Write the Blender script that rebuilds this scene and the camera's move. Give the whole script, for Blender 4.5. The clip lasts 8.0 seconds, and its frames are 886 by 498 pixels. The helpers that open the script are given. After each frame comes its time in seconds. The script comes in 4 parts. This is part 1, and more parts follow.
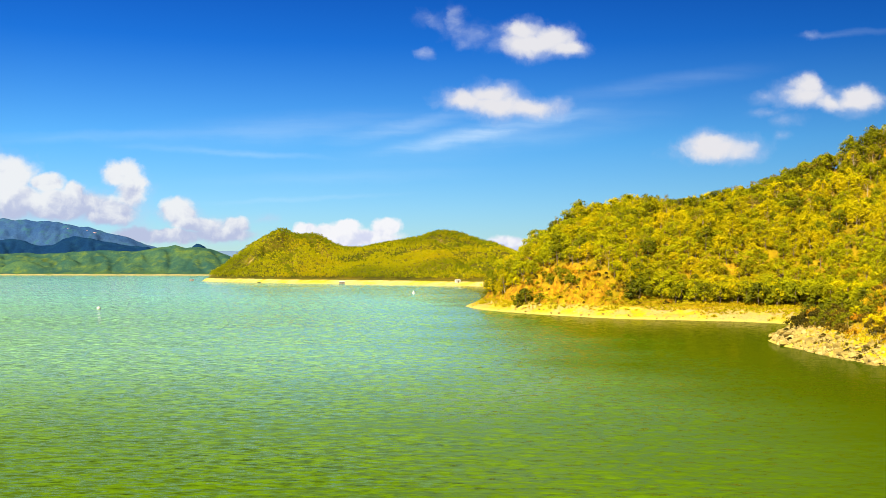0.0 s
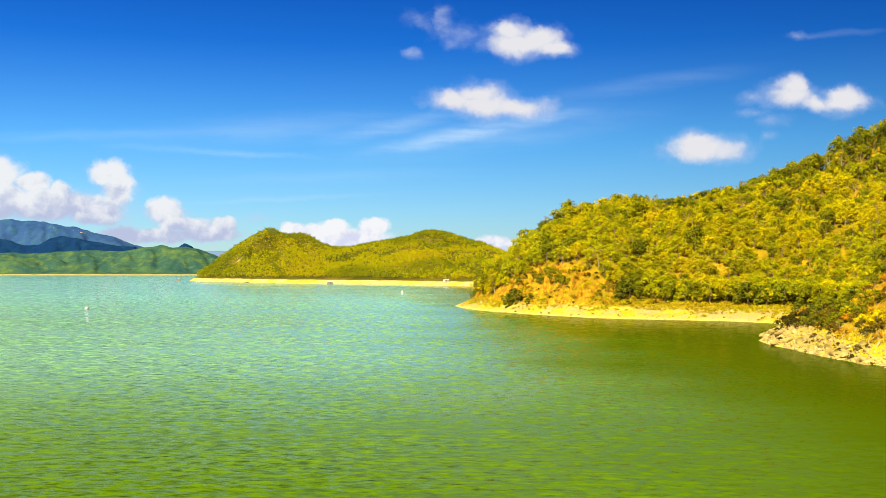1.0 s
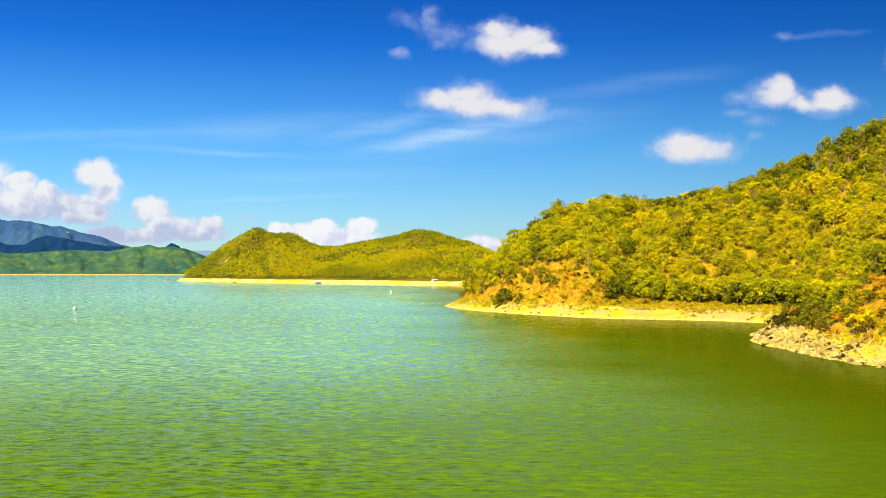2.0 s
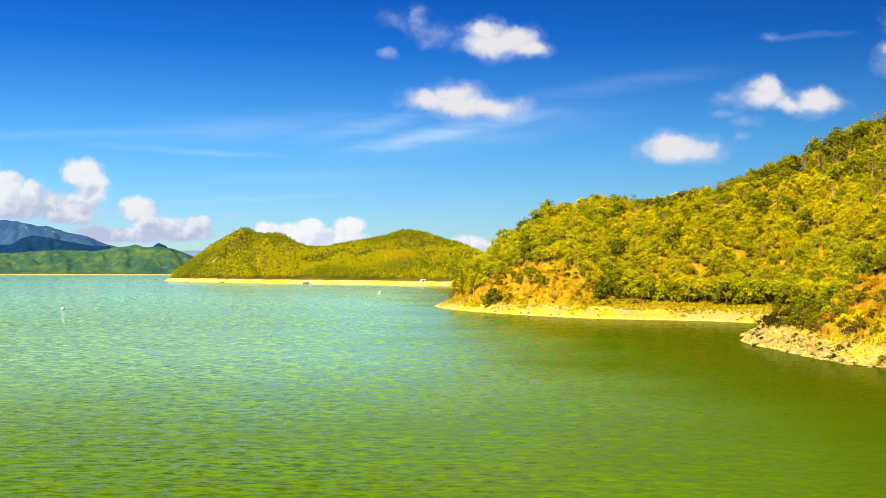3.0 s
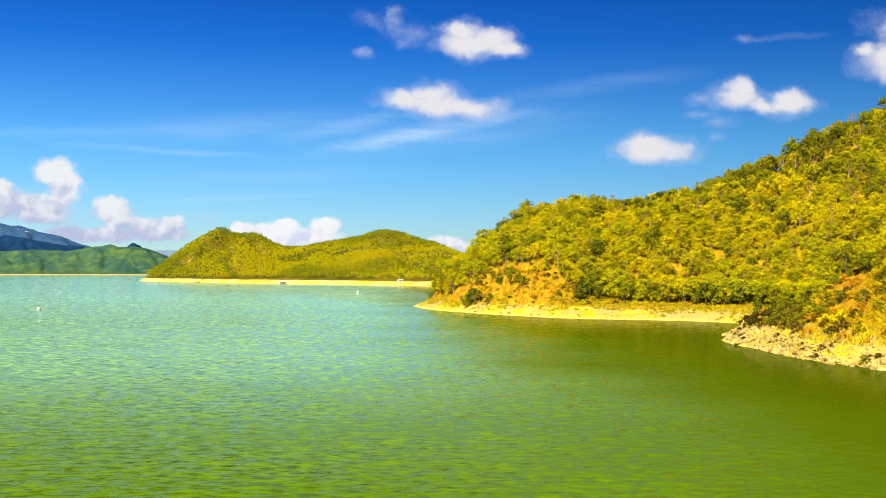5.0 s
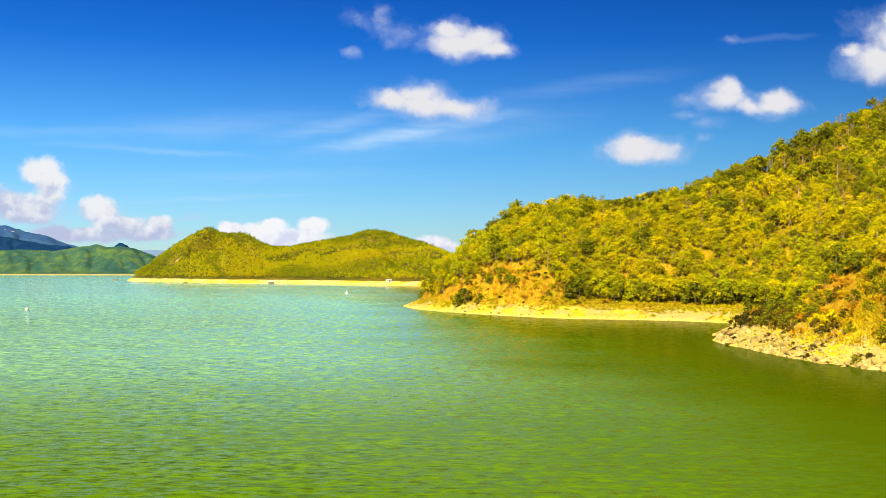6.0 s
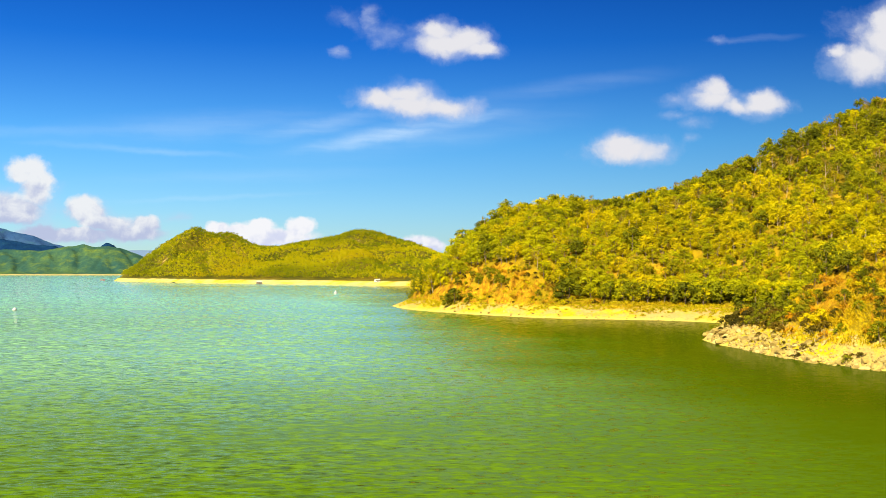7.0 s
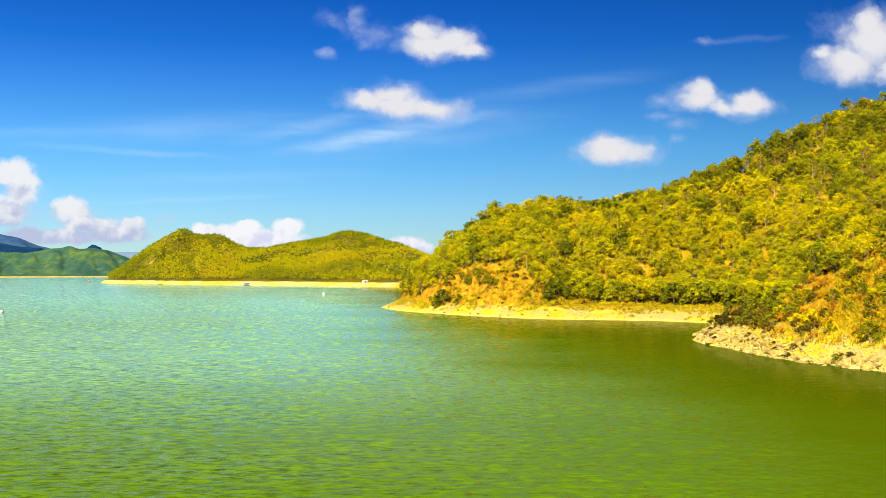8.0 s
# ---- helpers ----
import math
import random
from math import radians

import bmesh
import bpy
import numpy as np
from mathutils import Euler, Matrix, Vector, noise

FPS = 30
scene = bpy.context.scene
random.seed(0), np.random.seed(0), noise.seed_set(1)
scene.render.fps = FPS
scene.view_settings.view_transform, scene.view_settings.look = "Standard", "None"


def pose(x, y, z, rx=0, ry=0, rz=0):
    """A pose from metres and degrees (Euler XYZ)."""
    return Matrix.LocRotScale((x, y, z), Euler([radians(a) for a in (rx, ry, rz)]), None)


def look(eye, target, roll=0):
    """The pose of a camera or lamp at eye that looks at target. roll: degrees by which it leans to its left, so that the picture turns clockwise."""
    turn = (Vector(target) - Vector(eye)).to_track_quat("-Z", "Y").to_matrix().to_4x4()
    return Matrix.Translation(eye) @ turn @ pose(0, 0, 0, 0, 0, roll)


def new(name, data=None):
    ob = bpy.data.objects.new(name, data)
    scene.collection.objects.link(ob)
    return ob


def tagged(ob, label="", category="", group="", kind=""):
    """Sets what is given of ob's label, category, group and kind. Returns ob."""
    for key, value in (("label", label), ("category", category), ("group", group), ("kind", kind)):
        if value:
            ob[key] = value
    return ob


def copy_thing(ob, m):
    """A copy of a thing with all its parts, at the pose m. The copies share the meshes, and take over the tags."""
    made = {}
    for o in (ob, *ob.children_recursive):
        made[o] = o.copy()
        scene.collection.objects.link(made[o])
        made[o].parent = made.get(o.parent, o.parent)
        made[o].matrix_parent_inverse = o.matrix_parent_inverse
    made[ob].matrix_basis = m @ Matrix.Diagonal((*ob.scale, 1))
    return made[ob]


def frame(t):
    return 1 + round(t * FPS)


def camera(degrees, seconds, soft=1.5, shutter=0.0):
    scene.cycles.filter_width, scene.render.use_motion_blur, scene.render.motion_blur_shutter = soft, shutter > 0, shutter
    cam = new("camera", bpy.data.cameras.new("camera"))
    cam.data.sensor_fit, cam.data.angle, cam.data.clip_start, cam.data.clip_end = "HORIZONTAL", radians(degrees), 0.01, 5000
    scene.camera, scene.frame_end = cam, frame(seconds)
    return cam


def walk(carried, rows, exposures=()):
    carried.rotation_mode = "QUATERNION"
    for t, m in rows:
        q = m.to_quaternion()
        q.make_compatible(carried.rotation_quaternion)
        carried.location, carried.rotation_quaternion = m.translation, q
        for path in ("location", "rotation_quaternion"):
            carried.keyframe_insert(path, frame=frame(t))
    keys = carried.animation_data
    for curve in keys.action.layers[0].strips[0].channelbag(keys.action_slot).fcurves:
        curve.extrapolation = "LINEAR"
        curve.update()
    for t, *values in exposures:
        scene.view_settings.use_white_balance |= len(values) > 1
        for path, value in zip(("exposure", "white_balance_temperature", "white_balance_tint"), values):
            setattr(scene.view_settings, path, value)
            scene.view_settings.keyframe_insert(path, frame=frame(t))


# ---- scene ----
# The camera: a slow slide to the left, panning to the right, 12 m above the lake.
cam = camera(45.03, 8.0, soft=0.7)
ROWS = [
    (0.0, 0.000, 0.000, 12.000, -0.001, 1.272, -0.078),
    (0.5, -0.322, 0.144, 12.013, -0.331, 1.265, -0.061),
    (1.0, -0.641, 0.281, 12.025, -0.662, 1.261, -0.061),
    (1.5, -0.958, 0.410, 12.036, -0.992, 1.254, -0.053),
    (3.0, -1.891, 0.749, 12.064, -1.982, 1.255, -0.062),
    (3.5, -2.196, 0.846, 12.071, -2.308, 1.253, -0.056),
    (4.0, -2.499, 0.935, 12.078, -2.630, 1.255, -0.059),
    (4.5, -2.800, 1.017, 12.083, -2.951, 1.257, -0.061),
    (6.0, -3.684, 1.214, 12.094, -3.912, 1.256, -0.062),
    (6.5, -3.973, 1.264, 12.096, -4.235, 1.253, -0.055),
    (7.0, -4.260, 1.306, 12.097, -4.564, 1.250, -0.035),
    (7.5, -4.544, 1.340, 12.097, -4.901, 1.275, 0.038),
    (8.0, -4.825, 1.366, 12.096, -5.250, 1.307, 0.110),
]
walk(cam, [(t, pose(x, y, z, 90 + pitch, roll, yaw)) for t, x, y, z, yaw, pitch, roll in ROWS])

# ---- light: afternoon sun from behind and to the left, blue sky with fair-weather clouds ----
SUN_FROM = Vector((-0.38, -0.72, 0.62)).normalized()
scene.view_settings.exposure = 1.75
sun = new("sun", bpy.data.lights.new("sun", "SUN"))
sun.data.energy, sun.data.angle, sun.data.color = 5.0, radians(0.55), (1.0, 0.89, 0.60)
sun.matrix_world = look(SUN_FROM * 300, (0, 0, 0))

world = bpy.data.worlds.new("sky")
scene.world = world
world.use_nodes = True
WT = world.node_tree
WT.nodes.clear()


def wn(kind):
    return WT.nodes.new(kind)


def wire(tree, a, b):
    tree.links.new(a, b)


def wmath(op, a, b=None, c=None, clamp=False):
    node = wn("ShaderNodeMath")
    node.operation, node.use_clamp = op, clamp
    for i, v in enumerate((a, b, c)):
        if v is None:
            continue
        if isinstance(v, (int, float)):
            node.inputs[i].default_value = v
        else:
            wire(WT, v, node.inputs[i])
    return node.outputs[0]


def wvec(op, a, b=None, c=None, out=0):
    node = wn("ShaderNodeVectorMath")
    node.operation = op
    for i, v in enumerate((a, b, c)):
        if v is None:
            continue
        if isinstance(v, tuple):
            node.inputs[i].default_value = v
        else:
            wire(WT, v, node.inputs[i])
    return node.outputs[out]


def wmix(fac, a, b):
    node = wn("ShaderNodeMix")
    node.data_type = "RGBA"
    for i, v in ((0, fac), (6, a), (7, b)):
        if isinstance(v, (int, float)):
            node.inputs[i].default_value = v
        elif isinstance(v, tuple):
            node.inputs[i].default_value = (*v, 1)
        else:
            wire(WT, v, node.inputs[i])
    return node.outputs[2]


def wstep(x, lo, hi, to_lo=0.0, to_hi=1.0):
    node = wn("ShaderNodeMapRange")
    node.interpolation_type = "SMOOTHSTEP"
    wire(WT, x, node.inputs[0])
    for i, v in enumerate((lo, hi, to_lo, to_hi)):
        node.inputs[i + 1].default_value = v
    return node.outputs[0]


def wnoise(vec, scale, detail=5.0, rough=0.55, distort=0.0):
    node = wn("ShaderNodeTexNoise")
    wire(WT, vec, node.inputs["Vector"])
    node.inputs["Scale"].default_value, node.inputs["Detail"].default_value = scale, detail
    node.inputs["Roughness"].default_value, node.inputs["Distortion"].default_value = rough, distort
    return node


sky = wn("ShaderNodeTexSky")
sky.sky_type, sky.sun_disc = "NISHITA", False
sky.sun_elevation, sky.sun_rotation = math.asin(SUN_FROM.z), math.atan2(SUN_FROM.x, SUN_FROM.y)
sky.air_density, sky.dust_density, sky.ozone_density = 1.0, 0.3, 3.0
deep = wn("ShaderNodeHueSaturation")
deep.inputs["Saturation"].default_value = 1.15
wire(WT, sky.outputs[0], deep.inputs["Color"])
up_split = wn("ShaderNodeSeparateXYZ")
coord = wn("ShaderNodeTexCoord").outputs["Generated"]
wire(WT, coord, up_split.inputs[0])
depth = wn("ShaderNodeValToRGB")
ramp_in = depth.color_ramp
ramp_in.elements[0].position, ramp_in.elements[0].color = 0.0, (0.60, 0.79, 1.0, 1)
ramp_in.elements[1].position, ramp_in.elements[1].color = 0.30, (0.018, 0.21, 0.66, 1)
one = ramp_in.elements.new(0.12)
one.color = (0.28, 0.66, 1.01, 1)
two = ramp_in.elements.new(0.21)
two.color = (0.055, 0.36, 0.86, 1)
wire(WT, up_split.outputs[2], depth.inputs[0])
tint = wn("ShaderNodeMix")
tint.data_type, tint.blend_type = "RGBA", "MULTIPLY"
tint.inputs[0].default_value = 1.0
wire(WT, deep.outputs[0], tint.inputs[6])
wire(WT, depth.outputs[0], tint.inputs[7])
# paler on the sun's side, deeper away from it
away_from_sun = wn("ShaderNodeMapRange")
wire(WT, up_split.outputs[0], away_from_sun.inputs[0])
for i, v in enumerate((-0.35, 0.45, 1.04, 0.56)):
    away_from_sun.inputs[i + 1].default_value = v
SKY_STRENGTH = 0.0425

# Directions as slopes to the right and upwards of the lake's long axis (+y).
split = wn("ShaderNodeSeparateXYZ")
wire(WT, coord, split.inputs[0])
ahead = wmath("MAXIMUM", split.outputs[1], 0.02)
flat = wn("ShaderNodeCombineXYZ")
wire(WT, wmath("DIVIDE", split.outputs[0], ahead), flat.inputs[0])
wire(WT, wmath("DIVIDE", split.outputs[2], ahead), flat.inputs[1])
here = flat.outputs[0]
rough_warp = wvec("MULTIPLY", wvec("SUBTRACT", wnoise(here, 26, 5, 0.6).outputs["Color"], (0.5, 0.5, 0.5)), (0.030, 0.018, 0))
fine_warp = wvec("MULTIPLY", wvec("SUBTRACT", wnoise(here, 120, 5, 0.6).outputs["Color"], (0.5, 0.5, 0.5)), (0.0040, 0.0036, 0))
warped = wvec("ADD", wvec("ADD", here, rough_warp), fine_warp)


def cloud_field(puffs):
    """The nearness of a direction to the heart of the nearest puff: 1 in it, 0 on its rim."""
    field = None
    for u, v, ru, rv in puffs:
        q = wvec("MULTIPLY_ADD", warped, (1 / ru, 1 / rv, 0), (-u / ru, -v / rv, 0))
        one = wmath("SUBTRACT", 1.0, wvec("LENGTH", q, out=1))
        field = one if field is None else wmath("SMOOTH_MAX", field, one, 0.12)
    return field


# right and up in thousandths, half width and half height in thousandths
HEAPS = {
    "high": [(84, 216, 44, 14), (73, 227, 24, 12), (100, 222, 24, 12), (116, 212, 24, 9)],
    "middle": [(50, 158, 36, 14), (19, 162, 25, 12), (82, 156, 28, 10), (46, 168, 26, 11)],
    "low": [(256, 116, 42, 12), (249, 122, 28, 9)],
    "pair": [(340, 167, 28, 14), (342, 175, 19, 13), (387, 162, 29, 12), (385, 168, 20, 9), (364, 160, 24, 9)],
    "east": [(516, 224, 44, 30), (490, 206, 36, 20), (510, 242, 22, 18), (462, 214, 13, 9), (540, 198, 30, 16)],
}
BANK = {
    "west": [(-412, 88, 30, 24), (-372, 84, 19, 10), (-300, 92, 17, 13), (-292, 76, 17, 20), (-352, 63, 66, 15), (-400, 66, 34, 19), (-318, 57, 34, 14), (-345, 76, 14, 9)],
    "centre": [(-247, 55, 18, 13), (-232, 45, 26, 8), (-195, 44, 15, 9), (-210, 36, 34, 8), (-258, 33, 44, 7), (-285, 34, 24, 7)],
    "isle": [(-127, 42, 13, 8), (-112, 37, 20, 9), (-77, 32, 46, 10), (-53, 41, 15, 9), (-92, 42, 18, 7), (60, 25, 22, 10)],
}
THIN = [(-10, 240, 20, 13), (10, 240, 11, 15), (34, 222, 36, 15), (-19, 206, 11, 6), (245, 129, 24, 9), (300, 166, 15, 9), (306, 150, 20, 6), (322, 143, 20, 7), (318, 128, 13, 6), (350, 224, 18, 6), (-168, 50, 12, 6), (-285, 44, 26, 12), (110, 158, 20, 8), (20, 215, 16, 8)]
# streaks of cirrus: right, up, half length, half width in thousandths, climb in degrees, density in hundredths
CIRRUS = [(55, 136, 140, 11, 11, 46), (-38, 136, 95, 10, 11, 40), (10, 124, 90, 9, 9, 30), (-205, 113, 125, 5, -3.2, 34), (-350, 127, 130, 8, 2, 20), (-134, 69, 130, 4, 3, 26),
          (195, 176, 150, 13, 9, 18), (-150, 134, 210, 22, 4, 26), (60, 130, 200, 26, 8, 26), (384, 226, 60, 5, 3, 22), (-90, 90, 200, 10, 2, 14)]


def kilo(puffs):
    return [tuple(n / 1000 for n in p) for p in puffs]


heap = cloud_field(kilo([p for g in HEAPS.values() for p in g]))
bank = cloud_field(kilo(BANK["west"] + BANK["centre"]))
isle = cloud_field(kilo(BANK["isle"]))
thin = cloud_field(kilo(THIN))
billow = wvec("ADD", here, rough_warp)
puffy = wnoise(billow, 34, 6, 0.54).outputs[0]
# the same billows, seen a little towards the sun: their difference is the relief of the cloud
relief = wmath("SUBTRACT", puffy, wnoise(wvec("ADD", billow, (-0.0045, 0.0062, 0.0)), 34, 6, 0.54).outputs[0])
heap_cover = wstep(wmath("ADD", heap, wmath("MULTIPLY_ADD", puffy, 1.3, -0.65)), -0.12, 0.74)
bank_cover = wstep(wmath("ADD", bank, wmath("MULTIPLY_ADD", puffy, 1.2, -0.60)), -0.18, 0.36)
isle_cover = wstep(wmath("ADD", isle, wmath("MULTIPLY_ADD", puffy, 0.7, -0.33)), -0.10, 0.36)
# veils round the heaps and the bank
veil = wmath("MULTIPLY", wstep(wmath("ADD", wmath("MAXIMUM", heap, bank), wmath("MULTIPLY_ADD", wnoise(billow, 30, 5, 0.6).outputs[0], 2.0, -1.0)), -0.50, 0.5), 0.34)
fibres = wn("ShaderNodeMapping")
fibres.inputs["Rotation"].default_value, fibres.inputs["Scale"].default_value = (0, 0, radians(38)), (36, 90, 1)
wire(WT, billow, fibres.inputs["Vector"])
thin_cover = wmath("MULTIPLY", wstep(wmath("ADD", thin, wmath("MULTIPLY_ADD", puffy, 2.2, -1.1)), -0.15, 1.5), wstep(wnoise(fibres.outputs[0], 1.0, 5, 0.58).outputs[0], 0.25, 0.80, 0.25, 0.72))
# cirrus: long soft streaks, combed along their length
gentle = wvec("ADD", here, wvec("MULTIPLY", rough_warp, (0.8, 0.5, 0.0)))
cirrus = None
for u, v, length, width, climb, density in CIRRUS:
    comb = wn("ShaderNodeMapping")
    comb.vector_type = "TEXTURE"
    comb.inputs["Location"].default_value, comb.inputs["Rotation"].default_value = (u / 1000, v / 1000, 0), (0, 0, radians(climb))
    comb.inputs["Scale"].default_value = (length / 1000, width / 1000, 1)
    wire(WT, gentle, comb.inputs["Vector"])
    one = wmath("MULTIPLY", wstep(wvec("LENGTH", comb.outputs[0], out=1), 1.0, 0.0), density / 150)
    cirrus = one if cirrus is None else wmath("ADD", cirrus, one)
streak = wn("ShaderNodeMapping")
streak.inputs["Rotation"].default_value, streak.inputs["Scale"].default_value = (0, 0, radians(-8)), (7, 70, 1)
wire(WT, gentle, streak.inputs["Vector"])
cirrus = wmath("MULTIPLY", cirrus, wstep(wnoise(streak.outputs[0], 1.0, 4, 0.55).outputs[0], 0.25, 0.72, 0.25, 1.0))
front = wstep(split.outputs[1], 0.02, 0.2)

sky_light = wn("ShaderNodeVectorMath")
sky_light.operation = "SCALE"
wire(WT, tint.outputs[2], sky_light.inputs[0])
wire(WT, wmath("MULTIPLY", away_from_sun.outputs[0], SKY_STRENGTH), sky_light.inputs["Scale"])
# sunlit cumulus, greyer towards the flat base and where the puffs are thin
lit = wmix(wstep(wmath("MULTIPLY_ADD", relief, 1.6, wmath("MULTIPLY", heap, 1.1)), -0.28, 0.42), (0.165, 0.175, 0.232), (0.240, 0.238, 0.250))
rise = wmath("MULTIPLY_ADD", relief, 0.085, wmath("MULTIPLY_ADD", puffy, 0.06, wmath("SUBTRACT", wmath("DIVIDE", split.outputs[2], ahead), 0.030)))
west = wmath("MULTIPLY", wstep(wmath("DIVIDE", split.outputs[0], ahead), -0.27, -0.29), 0.020)
lit_bank = wmix(wstep(wmath("SUBTRACT", rise, west), 0.026, 0.066), (0.148, 0.166, 0.226), (0.254, 0.262, 0.272))
lit_isle = wmix(wstep(rise, 0.012, 0.040), (0.200, 0.212, 0.265), (0.274, 0.276, 0.286))
col = wmix(wmath("MULTIPLY", cirrus, front), sky_light.outputs[0], (0.225, 0.275, 0.32))
col = wmix(wmath("MULTIPLY", veil, front), col, (0.16, 0.19, 0.26))
col = wmix(wmath("MULTIPLY", thin_cover, front), col, (0.165, 0.19, 0.255))
col = wmix(wmath("MULTIPLY", bank_cover, front), col, lit_bank)
col = wmix(wmath("MULTIPLY", isle_cover, front), col, lit_isle)
col = wmix(wmath("MULTIPLY", heap_cover, front), col, lit)
ground_side = wn("ShaderNodeBackground")
wire(WT, col, ground_side.inputs["Color"])
wire(WT, ground_side.outputs[0], wn("ShaderNodeOutputWorld").inputs[0])


# ---- materials ----
def material(name):
    m = bpy.data.materials.new(name)
    m.use_nodes = True
    m.node_tree.nodes.clear()
    return m, m.node_tree


def node(tree, kind, sets=(), **inputs):
    n = tree.nodes.new(kind)
    for key, value in dict(sets).items():
        if key == "operation":
            n.operation = value
        elif key == "interpolation_type":
            n.interpolation_type = value
        elif key == "data_type":
            n.data_type = value
        elif key == "blend_type":
            n.blend_type = value
    for key, value in inputs.items():
        slot = n.inputs[int(key[1:])] if key[0] == "i" and key[1:].isdigit() else n.inputs[key.replace("_", " ")]
        if isinstance(value, bpy.types.NodeSocket):
            tree.links.new(value, slot)
        else:
            slot.default_value = value
    return n


def noise_of(tree, vec, scale, detail=4.0, rough=0.55, out=0):
    return node(tree, "ShaderNodeTexNoise", Vector=vec, Scale=scale, Detail=detail, Roughness=rough).outputs[out]


def ramp(tree, x, lo, hi, a=0.0, b=1.0):
    return node(tree, "ShaderNodeMapRange", {"interpolation_type": "SMOOTHSTEP"}, i0=x, i1=lo, i2=hi, i3=a, i4=b).outputs[0]


def blend(tree, fac, a, b, how="MIX"):
    a, b = [(*v, 1) if isinstance(v, tuple) and len(v) == 3 else v for v in (a, b)]
    return node(tree, "ShaderNodeMix", {"data_type": "RGBA", "blend_type": how}, i0=fac, i6=a, i7=b).outputs[2]


def maths(tree, op, a, b=0.0):
    return node(tree, "ShaderNodeMath", {"operation": op}, i0=a, i1=b).outputs[0]


def finish(tree, shader):
    node(tree, "ShaderNodeOutputMaterial", i0=shader)


def leaf_material(name, light, dark, dry, glow=0.42, amount=0.22, broad=0.045, gloom=0.20):
    """Leaves: colour varies from tree to tree and from leaf to leaf; thin, so light shines through."""
    m, t = material(name)
    geo = node(t, "ShaderNodeNewGeometry")
    tree_noise = noise_of(t, geo.outputs["Position"], 0.11, 3.0)
    own = node(t, "ShaderNodeObjectInfo").outputs["Random"]
    per = maths(t, "ADD", maths(t, "MULTIPLY", tree_noise, 0.75), maths(t, "MULTIPLY", own, 0.30))
    c = blend(t, ramp(t, per, 0.28, 0.62), dark, light)
    c = blend(t, ramp(t, noise_of(t, geo.outputs["Position"], broad, 3.0), 0.50, 0.68, 0.0, 0.8), c, dry)
    c = blend(t, ramp(t, noise_of(t, geo.outputs["Position"], broad * 0.6, 3.0), 0.52, 0.36, 0.0, gloom), c, dark)
    c = blend(t, maths(t, "MULTIPLY", geo.outputs["Random Per Island"], amount), c, light)
    c = blend(t, ramp(t, geo.outputs["Random Per Island"], 0.75, 1.0, 0.0, 0.22), c, dark)
    skin = node(t, "ShaderNodeBsdfPrincipled", Base_Color=c, Roughness=0.6)
    skin.inputs["Specular IOR Level"].default_value = 0.06
    thin_part = node(t, "ShaderNodeBsdfTranslucent", Color=c)
    finish(t, node(t, "ShaderNodeMixShader", i0=glow, i1=skin.outputs[0], i2=thin_part.outputs[0]).outputs[0])
    return m


LEAF = leaf_material("yellow_green_leaves", (0.50, 0.420, 0.001), (0.25, 0.210, 0.001), (0.52, 0.38, 0.002))
LEAF_GREEN = leaf_material("fresh_green_leaves", (0.37, 0.355, 0.002), (0.155, 0.160, 0.002), (0.42, 0.35, 0.002))
LEAF_OLIVE = leaf_material("olive_green_leaves", (0.235, 0.225, 0.002), (0.095, 0.100, 0.002), (0.25, 0.20, 0.002), 0.36)
LEAF_DARK = leaf_material("dark_green_leaves", (0.155, 0.160, 0.002), (0.030, 0.036, 0.002), (0.15, 0.14, 0.003), 0.25)
LEAF_DRY = leaf_material("dry_brown_leaves", (0.24, 0.17, 0.012), (0.13, 0.09, 0.012), (0.28, 0.17, 0.01), 0.25)
LEAF_FAR_DARK = leaf_material("island_dark_forest_leaves", (0.150, 0.165, 0.002), (0.060, 0.085, 0.002), (0.19, 0.16, 0.002), 0.32, 0.15, 0.010, 0.5)
LEAF_FAR = leaf_material("island_forest_leaves", (0.34, 0.310, 0.001), (0.130, 0.155, 0.002), (0.40, 0.29, 0.002), 0.38, 0.15, 0.008, 0.80)


def plain(name, a, b, scale, rough=0.85, bump=0.3, fine=12.0, metal=0.0, size=0.05, pale=0.0):
    """Two-tone surface with grain at two scales."""
    m, t = material(name)
    pos = node(t, "ShaderNodeNewGeometry").outputs["Position"]
    c = blend(t, ramp(t, noise_of(t, pos, scale, 5.0), 0.35, 0.65), a, b)
    c = blend(t, ramp(t, node(t, "ShaderNodeObjectInfo").outputs["Random"], 0.62, 1.0, 0.0, pale), c, tuple(min(0.8, v * 1.25 + 0.05) for v in a))
    grain = noise_of(t, pos, scale * fine, 4.0, 0.65)
    c = blend(t, ramp(t, grain, 0.3, 0.8, 0.0, 0.35), c, tuple(v * 0.55 for v in a))
    bumped = node(t, "ShaderNodeBump", Strength=bump, Distance=size, Height=grain).outputs[0]
    finish(t, node(t, "ShaderNodeBsdfPrincipled", Base_Color=c, Roughness=rough, Metallic=metal, Normal=bumped).outputs[0])
    return m


